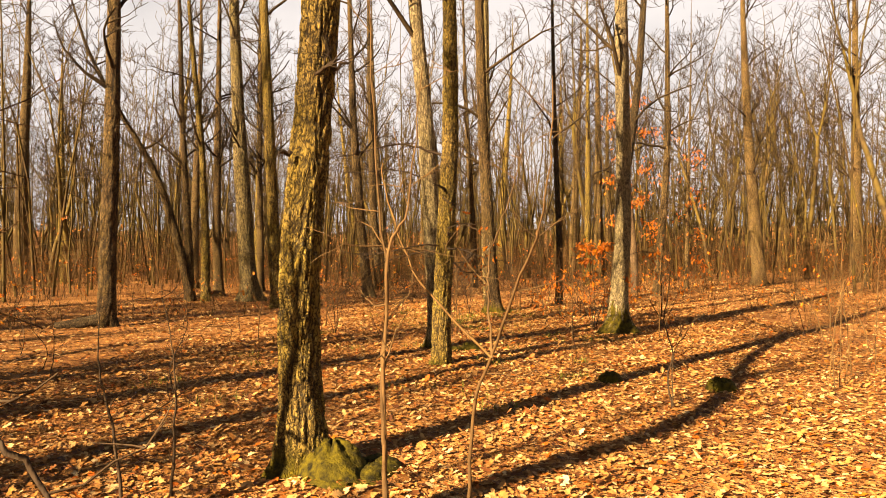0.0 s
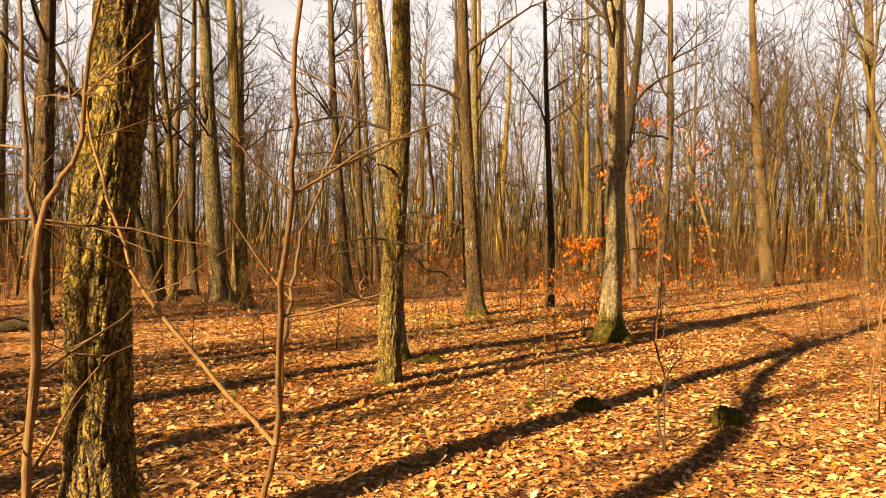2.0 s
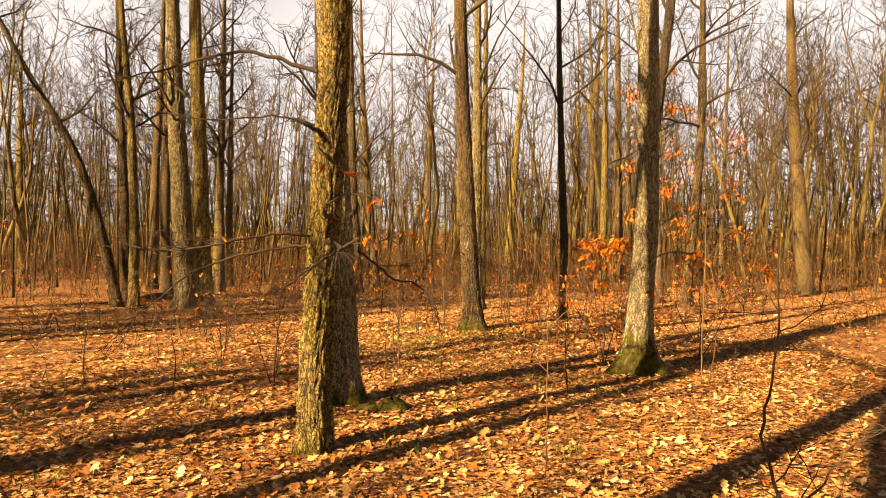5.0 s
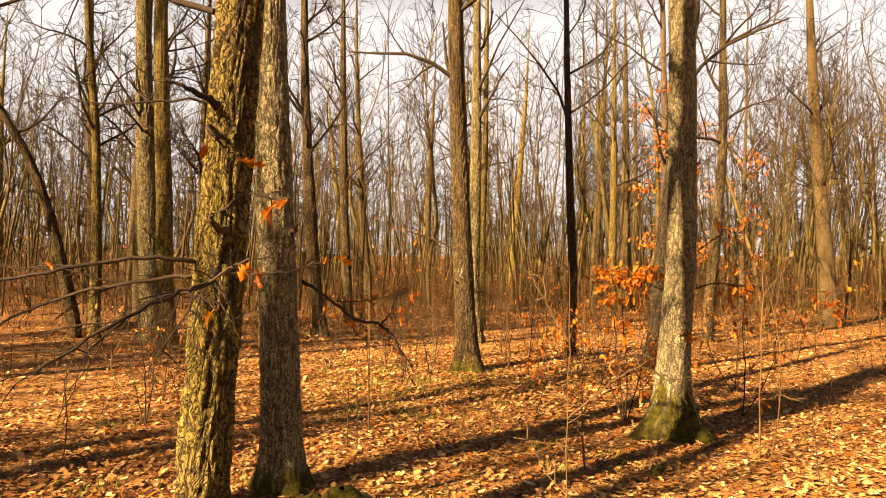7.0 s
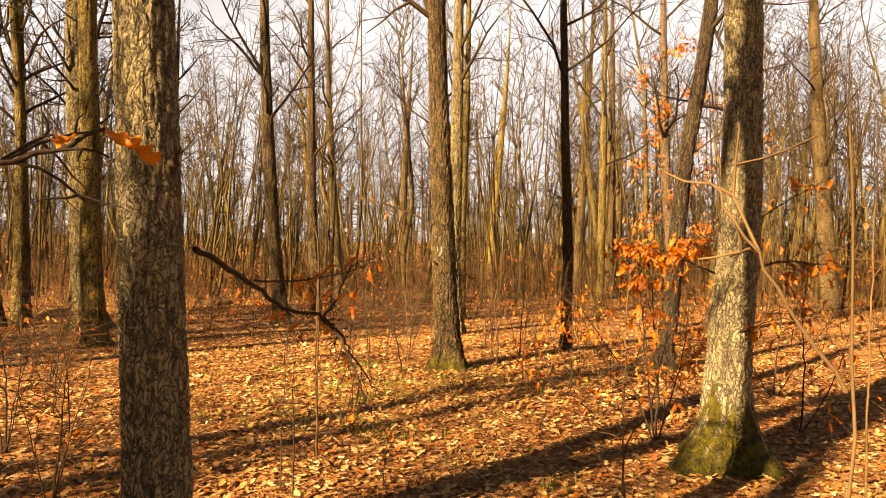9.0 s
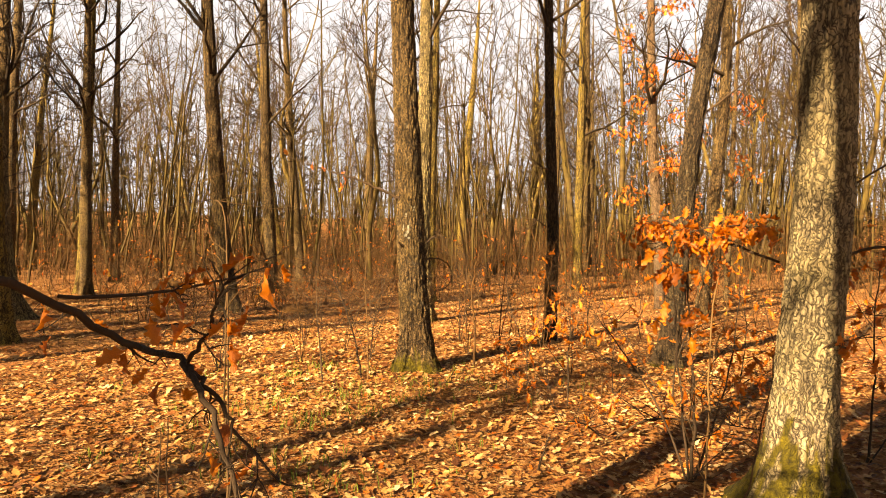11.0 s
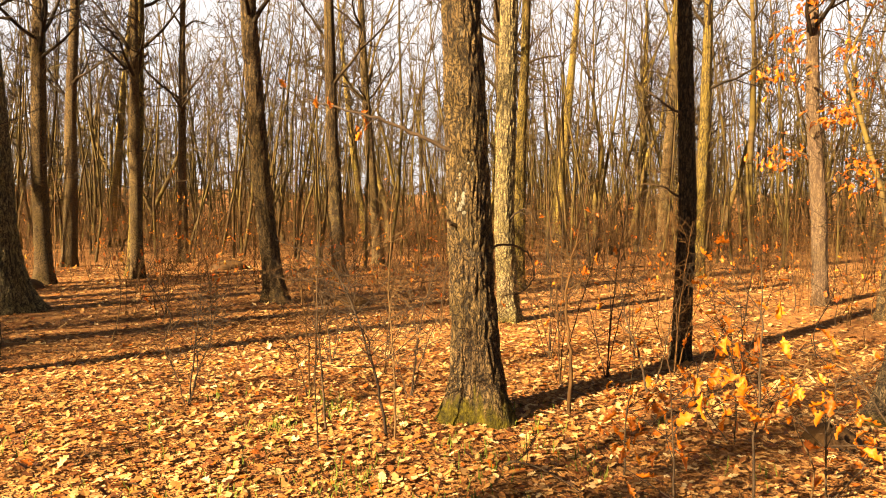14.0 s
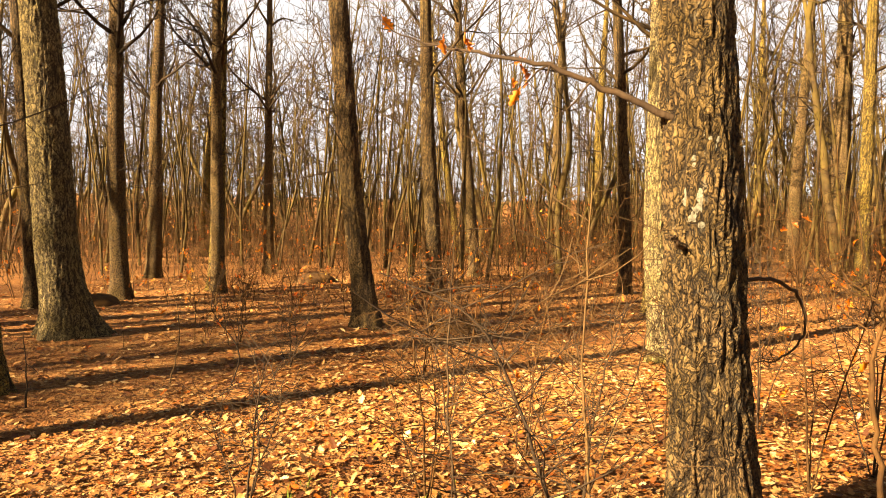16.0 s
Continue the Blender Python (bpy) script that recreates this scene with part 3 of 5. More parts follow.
oak(-7.02, 58.05, 0.370, 10, ((3.44, 0.12), (8.56, 0.28), (15.30, 0.61),), 19.4, 0)
oak(2.96, 47.87, 0.266, -5, ((2.97, 0.10), (6.49, 0.28), (11.10, 0.55),), 18.2, 0)
oak(3.47, 35.35, 0.165, -9, ((2.48, 0.04), (4.58, 0.08), (7.36, 0.10),), 17.0, 1)
oak(-2.06, 33.48, 0.164, 7, ((1.73, -0.03), (4.60, -0.16), (7.45, -0.31),), 17.0, 1)
oak(-9.23, 56.72, 0.345, 13, ((3.41, 0.09), (10.16, 0.28), (15.16, 0.54),), 19.1, 0)
oak(2.33, 63.22, 0.351, -3, ((7.07, 0.02), (15.80, 0.06),), 19.2, 0)
oak(6.44, 61.67, 0.304, -8, ((6.77, -0.10), (14.92, -0.06),), 18.6, 0)
oak(-29.29, 35.57, 0.429, 41, ((6.81, 0.15), (11.86, 0.37), (16.93, 0.52),), 20.1, 0)
oak(-27.54, 36.98, 0.273, 38, ((5.22, -0.05), (10.36, -0.10), (15.52, 0.04),), 15.0, 0)
oak(17.72, 39.46, 0.316, -21, ((6.04, 0.06), (12.09, 0.09), (15.13, 0.07),), 18.8, 0)
oak(-10.52, 22.52, 0.141, 36, ((2.40, 0.01), (5.59, -0.10), (8.27, -0.35),), 15.0, 1)
oak(-12.36, 27.10, 0.194, 34, ((2.59, -0.09), (6.58, -0.03), (10.59, 0.05),), 17.3, 0)
oak(-11.40, 29.23, 0.158, 30, ((2.68, -0.03), (6.98, -0.03), (11.30, 0.06),), 15.0, 0)
# trees behind the way, whose shadows fall across it
oak(-5.62, 3.03, 0.25, -30, ((3.0, 0.02), (6.6, 0.0), (7.6, 0.5), (9.0, 1.0)), 15.0, 0, label="oak that bends aside high up")
oak(-1.37, -0.22, 0.15, -33.5, ((2.8, 0.02), (3.9, 0.25), (4.4, 0.20), (5.07, -0.02), (5.8, -0.42), (6.7, -0.83), (7.7, -0.99), (8.7, -1.07)), 16.0, 1, label="oak with a wavy stem behind the way")


# ---- the wood around ----
WAY = [Vector(eye).xy for _, eye, _, _ in PATH]
AIM = [(Vector(target) - Vector(eye)).xy.normalized() for _, eye, target, _ in PATH]
STANDS = []
for ob in list(scene.objects):
    if ob.name.startswith("tree"):
        STANDS.append(ob.location.xy.copy())


def in_view(x, y, reach):
    p = Vector((x, y))
    for w, a in zip(WAY, AIM):
        ahead = (p - w).dot(a)
        if 0 < ahead < reach and abs((p - w).cross(a)) < ahead * 0.70 + 0.6:
            return True
    return False


def sunlit(s):
    """Lanes along the sun's way that stay open; s: distance across them."""
    return any(a < s < b for a, b in ((-2.9, 4.5), (-5.7, -4.4), (-6.6, -5.9), (-7.9, -7.0), (-14.6, -9.3)))


def far_tree(seed, height, r, fork, thin=0.7):
    """A tree of the wood further off: a slim trunk that forks, limbs and many twigs."""
    rng = random.Random(seed)
    n = 10
    pts = wander(rng, (0, 0, -0.2), (rng.gauss(0, 0.06), rng.gauss(0, 0.06), 1), height * fork, n, 0.085, 0.06)
    t, c = Geo(), Geo()
    radii = fade(r, r * 0.62, n + 1)
    radii[0] *= 1.4
    t.tube(pts, radii, 9)
    forks = rng.choice((1, 1, 2, 2, 3))
    for k in range(forks):
        a = rng.uniform(0, 6.28)
        lean = 0.06 if forks == 1 else rng.uniform(0.15, 0.35)
        q = wander(rng, pts[-1], (math.cos(a) * lean, math.sin(a) * lean, 1), height * (1 - fork) * rng.uniform(0.8, 1.1), 8, 0.09, 0.12)
        rr = fade(r * (0.6 if forks == 1 else 0.45), 0.012, 9)
        t.tube(q, rr, 6)
        for i in range(1, 9):
            for _ in range(3 if forks == 1 else 2):
                b = rng.uniform(0, 6.28)
                boughs(c, rng, q[i], (math.cos(b), math.sin(b), rng.uniform(0.5, 1.6)), height * 0.14 * rng.uniform(0.5, 1.2), max(0.022, rr[i] * 0.5), 2, 0.7, thin * 0.5, 0.06, 0.010)
    for _ in range(rng.choice((5, 7, 9, 11))):
        i = rng.randint(2, n)
        b = rng.uniform(0, 6.28)
        boughs(c, rng, pts[i], (math.cos(b), math.sin(b), rng.uniform(0.0, 1.0)), height * 0.09 * rng.uniform(0.5, 1.6), 0.02, 2, 0.7, thin * 0.5, 0.02, 0.009)
    at = thing("tree", 0, 0, 0, "bare slender tree of the wood further off", "tree", "trees of the wood")
    part("trunk", t, FAR_BARK, at)
    part("crown", c, TWIG, at)
    return at


rng = random.Random(21)
kinds = [far_tree(100 + k, (15, 17, 18, 16, 14, 19, 13, 17, 15, 12)[k], (0.12, 0.14, 0.16, 0.10, 0.07, 0.17, 0.06, 0.12, 0.09, 0.055)[k],
                  (0.45, 0.4, 0.5, 0.45, 0.4, 0.45, 0.35, 0.5, 0.42, 0.4)[k]) for k in range(10)]
sparse = [far_tree(140 + k, (15, 17, 13)[k], (0.13, 0.16, 0.10)[k], 0.5, 0.2) for k in range(3)]
spots, tries = [], 0
while len(spots) < 248 and tries < 30000:
    tries += 1
    if len(spots) < 215:
        far = 18 + 50 * math.sqrt(rng.random())
        a = radians(rng.uniform(48, 156))
        x, y = 1 + far * math.cos(a), 8 + far * math.sin(a)
    else:
        x, y = rng.uniform(-32, 16), rng.uniform(-30, 26)
    s = 0.834 * x - 0.552 * y
    p = Vector((x, y))
    if in_view(x, y, 25) or min((p - w).length for w in WAY) < 3.0:
        continue
    if y < 17 and sunlit(s):
        continue
    if any((p - q).length < 1.4 for q in STANDS):
        continue
    spots.append((x, y))
    STANDS.append(p)
# unseen trees, added to shade the floor and trunks on the left
extra = 0
while extra < 54:
    x, y = (rng.uniform(-17, -3), rng.uniform(-13, 8)) if extra % 5 < 2 else (rng.uniform(-26, -11), rng.uniform(-8, 14))
    s = 0.834 * x - 0.552 * y
    p = Vector((x, y))
    if in_view(x, y, 30) or sunlit(s) or any((p - q).length < 1.2 for q in STANDS):
        continue
    spots.append((x, y))
    STANDS.append(p)
    extra += 1
# unseen trees with full crowns, added so their twigs dapple the floor and western trunks
for s, l in ((-2, -8.9), (2, -8.7), (-1, -21.5), (3, -23), (0, -25), (6, -26.5), (4, -21.8), (-4, -23.5), (-17, -8.6), (-22, -8.5)):
    spots.append((0.552 * s + 0.834 * l, 0.834 * s - 0.552 * l))
used = set()
for n, (x, y) in enumerate(spots):
    full = n >= len(spots) - 10
    if math.hypot(x + 7.77, y - 4.03) < 0.3:
        x, y = x - 1.0, y + 0.65
    m = pose(x, y, rise(x, y), 0, 0, rng.uniform(0, 360)) @ Matrix.Scale(rng.uniform(0.85, 1.15), 4)
    if x < -6 and y > 17 and n % 5 == 0:
        continue        # the wood is thinner to the west
    if min(math.hypot(x + 8.53, y - 3.24), math.hypot(x + 7.06, y - 6.11)) < 0.6:
        continue        # gaps in the wood let the sun onto the leaves
    hidden = y < 17 and not in_view(x, y, 60)
    src = sparse[n % 3] if hidden and n % 2 and not full else kinds[n % 10]
    if src not in used:
        src.matrix_basis = m
        used.add(src)
    else:
        copy_thing(src, Matrix()).matrix_basis = m


def far_wood():
    """Stems and twigs that close the view."""
    rng = random.Random(77)
    g = Geo()
    for k in range(1150):
        far = rng.uniform(52, 150)
        a = radians(rng.uniform(53, 155))
        x, y = 1 + far * math.cos(a), 9 + far * math.sin(a)
        h = rng.uniform(6, 17)
        pts = wander(rng, (x, y, rise(x, y) - 0.3), (rng.gauss(0, 0.06), rng.gauss(0, 0.06), 1), h, 5, 0.05, 0.06)
        r = rng.uniform(0.04, 0.14)
        g.tube(pts, fade(r, r * 0.3, 6), 4)
        for _ in range(22):
            x, y, z = rng.choice(pts[:5])
            b = rng.uniform(0, 6.28)
            g.tube(wander(rng, (x, y, z + rng.uniform(0, 1.5)), (math.cos(b), math.sin(b), rng.uniform(0.0, 1.3)), rng.uniform(0.9, 2.8), 2, 0.3), (0.042, 0.032, 0.018), 3)
    ob = new("far_wood", g.mesh("far_wood", FAR_BARK))
    return tagged(ob, "distant bare wood of many thin grey-brown stems", "wood", "", "stuff")


far_wood()


def undergrowth():
    """Thin brown saplings and brush between the trees."""
    rng = random.Random(31)
    g, lf = Geo(), Geo()
    n = 0
    while n < 5000:
        far = 12 + 62 * rng.random() ** 0.9
        a = radians(rng.uniform(50, 155))
        x, y = 1 + far * math.cos(a), 7 + far * math.sin(a)
        if in_view(x, y, 10):
            continue
        clump = noise.noise(Vector((x * 0.12, y * 0.12, 5))) + rng.uniform(-0.5, 0.5)
        close = in_view(x, y, 20)
        if clump < (0.08 if close else -0.25):
            continue
        n += 1
        h = rng.uniform(0.6, 2.0) * (0.55 if close else 1 if rng.random() < 0.7 else 1.7)
        r = 0.005 + h * 0.0042
        pts = wander(rng, (x, y, rise(x, y) - 0.03), (rng.gauss(0, 0.2), rng.gauss(0, 0.2), 1), h, 4, 0.13, 0.06)
        g.tube(pts, fade(r, 0.003, 5), 3)
        for _ in range(rng.randint(3, 8)):
            b = rng.uniform(0, 6.28)
            q = wander(rng, pts[rng.randint(1, 4)], (math.cos(b), math.sin(b), rng.uniform(0.2, 1.3)), h * rng.uniform(0.2, 0.5), 2, 0.2)
            g.tube(q, (r * 0.5, r * 0.4, 0.002), 3)
            if rng.random() < 0.10:
                for _ in range(rng.randint(1, 4)):
                    x, y, z = q[-1]
                    put_leaf(lf, rng, (x + rng.gauss(0, 0.08), y + rng.gauss(0, 0.08), z + rng.gauss(0, 0.06)), rng.uniform(0.08, 0.13))
    tagged(new("undergrowth", g.mesh("undergrowth", BRUSH)), "brown leafless saplings and brush under the trees", "undergrowth", "", "stuff")
    tagged(new("undergrowth_leaves", lf.mesh("undergrowth_leaves", AMBER, False)), "orange dry leaves still held by the brush", "leaves", "", "stuff")


undergrowth()


def thicket():
    """Taller thin growth that fills the depth of the wood."""
    rng = random.Random(47)
    g = Geo()
    for _ in range(4200):
        far = 24 + 62 * rng.random() ** 0.8
        a = radians(rng.uniform(54, 154))
        x, y = 1 + far * math.cos(a), 7 + far * math.sin(a)
        h = rng.uniform(0.8, 2.4) + 2.2 * rng.random() ** 4
        r = (0.006 + h * 0.0026) * (1 + max(0, far - 40) / 50)
        pts = wander(rng, (x, y, rise(x, y) - 0.05), (rng.gauss(0, 0.18), rng.gauss(0, 0.18), 1), h, 4, 0.2, 0.06)
        g.tube(pts, fade(r, 0.005, 5), 3)
        for _ in range(9):
            b = rng.uniform(0, 6.28)
            g.tube(wander(rng, pts[rng.randint(1, 4)], (math.cos(b), math.sin(b), rng.uniform(-0.1, 1.0)), h * rng.uniform(0.12, 0.40), 2, 0.4, 0.0), (r * 0.5, r * 0.4, 0.004), 3)
    tagged(new("thicket", g.mesh("thicket", BRUSH)), "dense thin leafless young growth deep in the wood", "undergrowth", "", "stuff")


thicket()


def young_wood():
    """Slim young trees that fill the gaps between the older ones with twigs."""
    rng = random.Random(53)
    g = Geo()
    for _ in range(620):
        far = 24 + 44 * rng.random() ** 0.8
        a = radians(rng.uniform(55, 153))
        x, y = 1 + far * math.cos(a), 7 + far * math.sin(a)
        if in_view(x, y, 21):
            continue
        h = rng.uniform(7, 16)
        r = 0.008 + h * 0.0042
        pts = wander(rng, (x, y, rise(x, y) - 0.05), (rng.gauss(0, 0.05), rng.gauss(0, 0.05), 1), h, 6, 0.085, 0.09)
        g.tube(pts, fade(r, 0.008, 7), 5)
        for _ in range(9):
            b = rng.uniform(0, 6.28)
            q = wander(rng, pts[rng.randint(3, 6)], (math.cos(b), math.sin(b), rng.uniform(0.2, 1.5)), rng.uniform(0.6, 2.4), 3, 0.32, 0.03)
            g.tube(q, (0.020, 0.017, 0.013, 0.009), 3)
            g.tube(wander(rng, q[1], (math.cos(b + 1), math.sin(b + 1), rng.uniform(0.2, 1.2)), rng.uniform(0.4, 1.2), 2, 0.22), (0.013, 0.011, 0.008), 3)
    tagged(new("young_wood", g.mesh("young_wood", YOUNG_BARK)), "slim bare young trees between the older oaks", "wood", "", "stuff")


young_wood()


def shrubs():
    """Unseen twiggy shrubs south of the way, added so that their shade speckles the leaves."""
    rng = random.Random(66)
    g = Geo()
    n = 0
    while n < 60:
        s, l = rng.uniform(-3.5, 2.5), rng.uniform(-14.5, -2.9)
        x, y = 0.552 * s + 0.834 * l, 0.834 * s - 0.552 * l
        if in_view(x, y, 40):
            continue
        n += 1
        h = rng.uniform(1.8, 3.6)
        pts = wander(rng, (x, y, rise(x, y) - 0.05), (rng.gauss(0, 0.2), rng.gauss(0, 0.2), 1), h, 5, 0.12, 0.05)
        g.tube(pts, fade(0.03, 0.008, 6), 5)
        for _ in range(16):
            b = rng.uniform(0, 6.28)
            q = wander(rng, pts[rng.randint(1, 5)], (math.cos(b), math.sin(b), rng.uniform(0.0, 1.0)), rng.uniform(0.5, 1.4), 3, 0.25, 0.02)
            g.tube(q, (0.015, 0.012, 0.009, 0.005), 3)
            g.tube(wander(rng, q[1], (math.cos(b + 1), math.sin(b + 1), rng.uniform(0.0, 1.0)), rng.uniform(0.3, 0.8), 2, 0.25), (0.009, 0.007, 0.004), 3)
    tagged(new("shrubs", g.mesh("shrubs", BRUSH)), "unseen twiggy shrubs added to dapple the leaves with shade", "undergrowth", "", "stuff")


shrubs()


def litter(name, label, seed, count, box, hole, size, shapes, tip):
    """Fallen leaves as geometry."""
    r = np.random.default_rng(seed)
    x, y = r.uniform(box[0], box[1], count), r.uniform(box[2], box[3], count)
    keep = ~((x > hole[0]) & (x < hole[1]) & (y > hole[2]) & (y < hole[3]))
    x, y = x[keep], y[keep]
    z = np.array([rise(a, b) for a, b in zip(x, y)]) + r.uniform(0.001, 0.024, len(x))
    g = Geo()
    strew(g, seed + 1, np.stack([x, y, z], 1), size[0] + (size[1] - size[0]) * r.random(len(x)) ** 1.3, shapes, tip)
    return tagged(new(name, g.mesh(name, LITTER, False)), label, "fallen leaves", "", "stuff")


litter("fallen_leaves", "pale dry lobed oak leaves lying on top", 8, 13000, (-4.2, 5.0, 3.4, 22.0), (0, 0, 0, 0), (0.05, 0.10), LYING_LEAVES, 0.25)
litter("fallen_leaves", "thick layer of dry flat oak leaves", 10, 98000, (-5.0, 7.0, 3.0, 24.5), (0, 0, 0, 0), (0.035, 0.09), FLAT_LEAVES, 0.2)
litter("fallen_leaves", "dry oak leaves spread under the trees", 9, 74000, (-16, 14, 1.0, 40), (-5.0, 7.0, 3.0, 24.5), (0.05, 0.11), FAR_LEAVES, 0.2)


# ---- low branches, leafy twigs, saplings and clutter near the way ----
LEAF_MESHES = []
for k in range(8):
    g = Geo()
    g.add(*whole_leaf(LEAF_RNG, 1.0))
    LEAF_MESHES.append(g.mesh("leaf", AMBER_LEAF))


def leaf(parent, rng, at, size):
    """One dry leaf that dangles from a twig."""
    ob = new("leaf", rng.choice(LEAF_MESHES))
    ob.parent = parent
    e = Euler((rng.uniform(-1.0, 1.0), rng.uniform(0.2, 1.4), rng.uniform(0, 6.28)))
    ob.matrix_basis = Matrix.LocRotScale(Vector(at), e, Vector((size, size * rng.uniform(0.8, 1.2), size)))
    return ob


def soft_line(knots, steps):
    """Points along a smooth line through the knots."""
    k = [Vector(p) for p in knots]
    k = [k[0] * 2 - k[1]] + k + [k[-1] * 2 - k[-2]]
    out = []
    for i in range(1, len(k) - 2):
        for j in range(steps):
            t = j / steps
            out.append(tuple(0.5 * ((2 * k[i]) + (k[i + 1] - k[i - 1]) * t + (2 * k[i - 1] - 5 * k[i] + 4 * k[i + 1] - k[i + 2]) * t * t
                                    + (3 * k[i] - k[i - 1] - 3 * k[i + 1] + k[i + 2]) * t ** 3)))
    out.append(tuple(k[-2]))
    return out


def branch(tree, knots, r, seed, label, twigs=8, reach=0.35, leaves=0, size=0.1, material=None, droop=0.0, bunch=0.05):
    """A low branch of a tree, given in the world; its twigs join its mesh, its leaves are parts of it."""
    rng = random.Random(seed)
    base = tree.location
    pts = soft_line([Vector(p) - base for p in knots], 6)
    j = r * 0.22 + 0.002
    pts = [(x + rng.gauss(0, j), y + rng.gauss(0, j), z + rng.gauss(0, j)) for x, y, z in pts]
    g = Geo()
    radii = fade(r, 0.0035, len(pts))
    g.tube(pts, radii, 7)
    tips = []
    for _ in range(twigs):
        i = rng.randint(len(pts) // 4, len(pts) - 2)
        ax, ay, az = (pts[i + 1][n] - pts[i][n] for n in range(3))
        m = 1 / (math.sqrt(ax * ax + ay * ay + az * az) + 1e-6)
        d = (ax * m + rng.gauss(0, 0.6), ay * m + rng.gauss(0, 0.6), az * m + rng.gauss(-droop, 0.5))
        long = reach * rng.uniform(0.4, 1.1)
        q = wander(rng, pts[i], d, long, 4, 0.25, 0.0)
        g.tube(q, fade(max(0.003, radii[i] * 0.5), 0.0018, 5), 4)
        tips += q[2:]
        for _ in range(2):
            j = rng.randint(1, 3)
            s = wander(rng, q[j], (d[0] + rng.gauss(0, 0.8), d[1] + rng.gauss(0, 0.8), d[2] + rng.gauss(0, 0.6)), long * 0.5, 3, 0.3, 0.0)
            g.tube(s, fade(0.0028, 0.0014, 4), 3)
            tips.append(s[-1])
    ob = part("branch", g, material or DARK_BRANCH, tree, label)
    tips = tips or [pts[-1]]
    for _ in range(leaves):
        x, y, z = rng.choice(tips)
        leaf(ob, rng, (x + rng.gauss(0, bunch), y + rng.gauss(0, bunch), z + rng.gauss(0, bunch * 0.7)), size * rng.uniform(0.7, 1.2))
    return ob


# the slim twin: short crooked branches with a few bright leaves
fork = branch(twin_a, ((0.40, 9.36, 1.74), (0.62, 8.98, 1.73), (0.84, 8.50, 1.68), (0.90, 8.22, 1.65), (0.86, 7.95, 1.56), (0.74, 7.75, 1.42)), 0.016, 1, "crooked branch reaching out over the leaves", 14, 0.34)
spray_a = branch(twin_a, ((0.62, 8.98, 1.73), (0.80, 9.00, 1.72), (1.00, 9.05, 1.75), (1.14, 9.11, 1.81)), 0.008, 2, "long thin twig with one orange leaf", 5, 0.2)
spray_b = branch(twin_a, ((0.84, 8.50, 1.68), (0.98, 8.42, 1.74), (1.10, 8.34, 1.77)), 0.006, 3, "short twig with a yellow leaf", 3, 0.15)
spray_c = branch(twin_a, ((0.90, 8.22, 1.65), (1.00, 8.18, 1.64), (1.07, 8.16, 1.60)), 0.005, 31, "short twig with a yellow leaf", 2, 0.12)
spray_d = branch(twin_a, ((0.34, 9.44, 2.52), (0.36, 9.30, 2.48), (0.52, 9.12, 2.38), (0.68, 9.03, 2.27)), 0.016, 32, "broken stub with orange leaves", 3, 0.2)
spray_e = branch(twin_a, ((0.40, 9.38, 2.05), (0.70, 9.10, 2.10), (0.96, 8.84, 2.04), (1.06, 8.74, 2.04)), 0.008, 33, "thin twig with orange leaves", 4, 0.2)
held = random.Random(515)
for twig, x, y, z, size in ((spray_a, 1.14, 9.11, 1.81, 0.09), (spray_a, 1.10, 9.09, 1.80, 0.06), (spray_b, 1.10, 8.34, 1.76, 0.095), (spray_b, 1.13, 8.36, 1.74, 0.07), (spray_c, 1.07, 8.16, 1.60, 0.075),
                            (spray_d, 0.68, 9.03, 2.27, 0.12), (spray_d, 0.66, 9.06, 2.26, 0.08), (spray_d, 0.54, 9.00, 2.34, 0.09), (spray_e, 0.97, 8.83, 2.04, 0.12), (spray_e, 0.99, 8.80, 2.02, 0.10),
                            (spray_e, 1.06, 8.74, 2.04, 0.085)):
    leaf(twig, held, Vector((x, y, z)) - twin_a.location, size)
branch(twin_a, ((0.28, 9.42, 1.78), (0.02, 9.18, 1.80), (-0.35, 8.95, 1.70), (-0.75, 8.85, 1.66), (-1.15, 8.95, 1.72)), 0.013, 4, "crooked dark low branch", 16, 0.5, 2, 0.08)
branch(twin_a, ((0.24, 9.48, 1.72), (-0.15, 9.35, 1.66), (-0.6, 9.2, 1.52), (-0.95, 9.1, 1.25), (-1.2, 9.0, 1.0)), 0.012, 5, "crooked drooping low branch", 15, 0.45, 2, 0.08)
branch(twin_a, ((0.30, 9.45, 3.15), (-0.3, 9.3, 3.3), (-0.9, 9.25, 3.18), (-1.7, 9.2, 3.05)), 0.020, 6, "dark bare branch", 10, 0.5)
# the twin behind: a drooping branch over the leaves
branch(twin_b, ((0.02, 11.42, 1.67), (0.10, 11.72, 1.55), (0.26, 12.03, 1.34), (0.52, 11.90, 1.31), (0.65, 11.82, 1.25), (0.74, 11.82, 1.12), (0.84, 11.92, 0.93)), 0.017, 7,
       "black drooping branch with a few leaves", 8, 0.26, 7, 0.09, None, 0.6)
branch(twin_b, ((0.55, 11.88, 1.30), (0.72, 11.70, 1.20), (0.86, 11.55, 1.02), (0.95, 11.50, 0.85)), 0.011, 17, "black drooping side branch", 6, 0.25, 2, 0.09, None, 0.6)
branch(twin_b, ((-0.28, 11.35, 3.0), (-0.8, 11.2, 3.15), (-1.5, 11.0, 3.1), (-2.1, 10.9, 3.2)), 0.016, 8, "bare branch", 8, 0.5)
branch(twin_b, ((0.56, 11.87, 1.31), (0.66, 11.80, 1.40), (0.70, 11.77, 1.50), (0.75, 11.78, 1.60)), 0.008, 18, "dark side twig with brown-orange leaves", 8, 0.22, 12, 0.10)
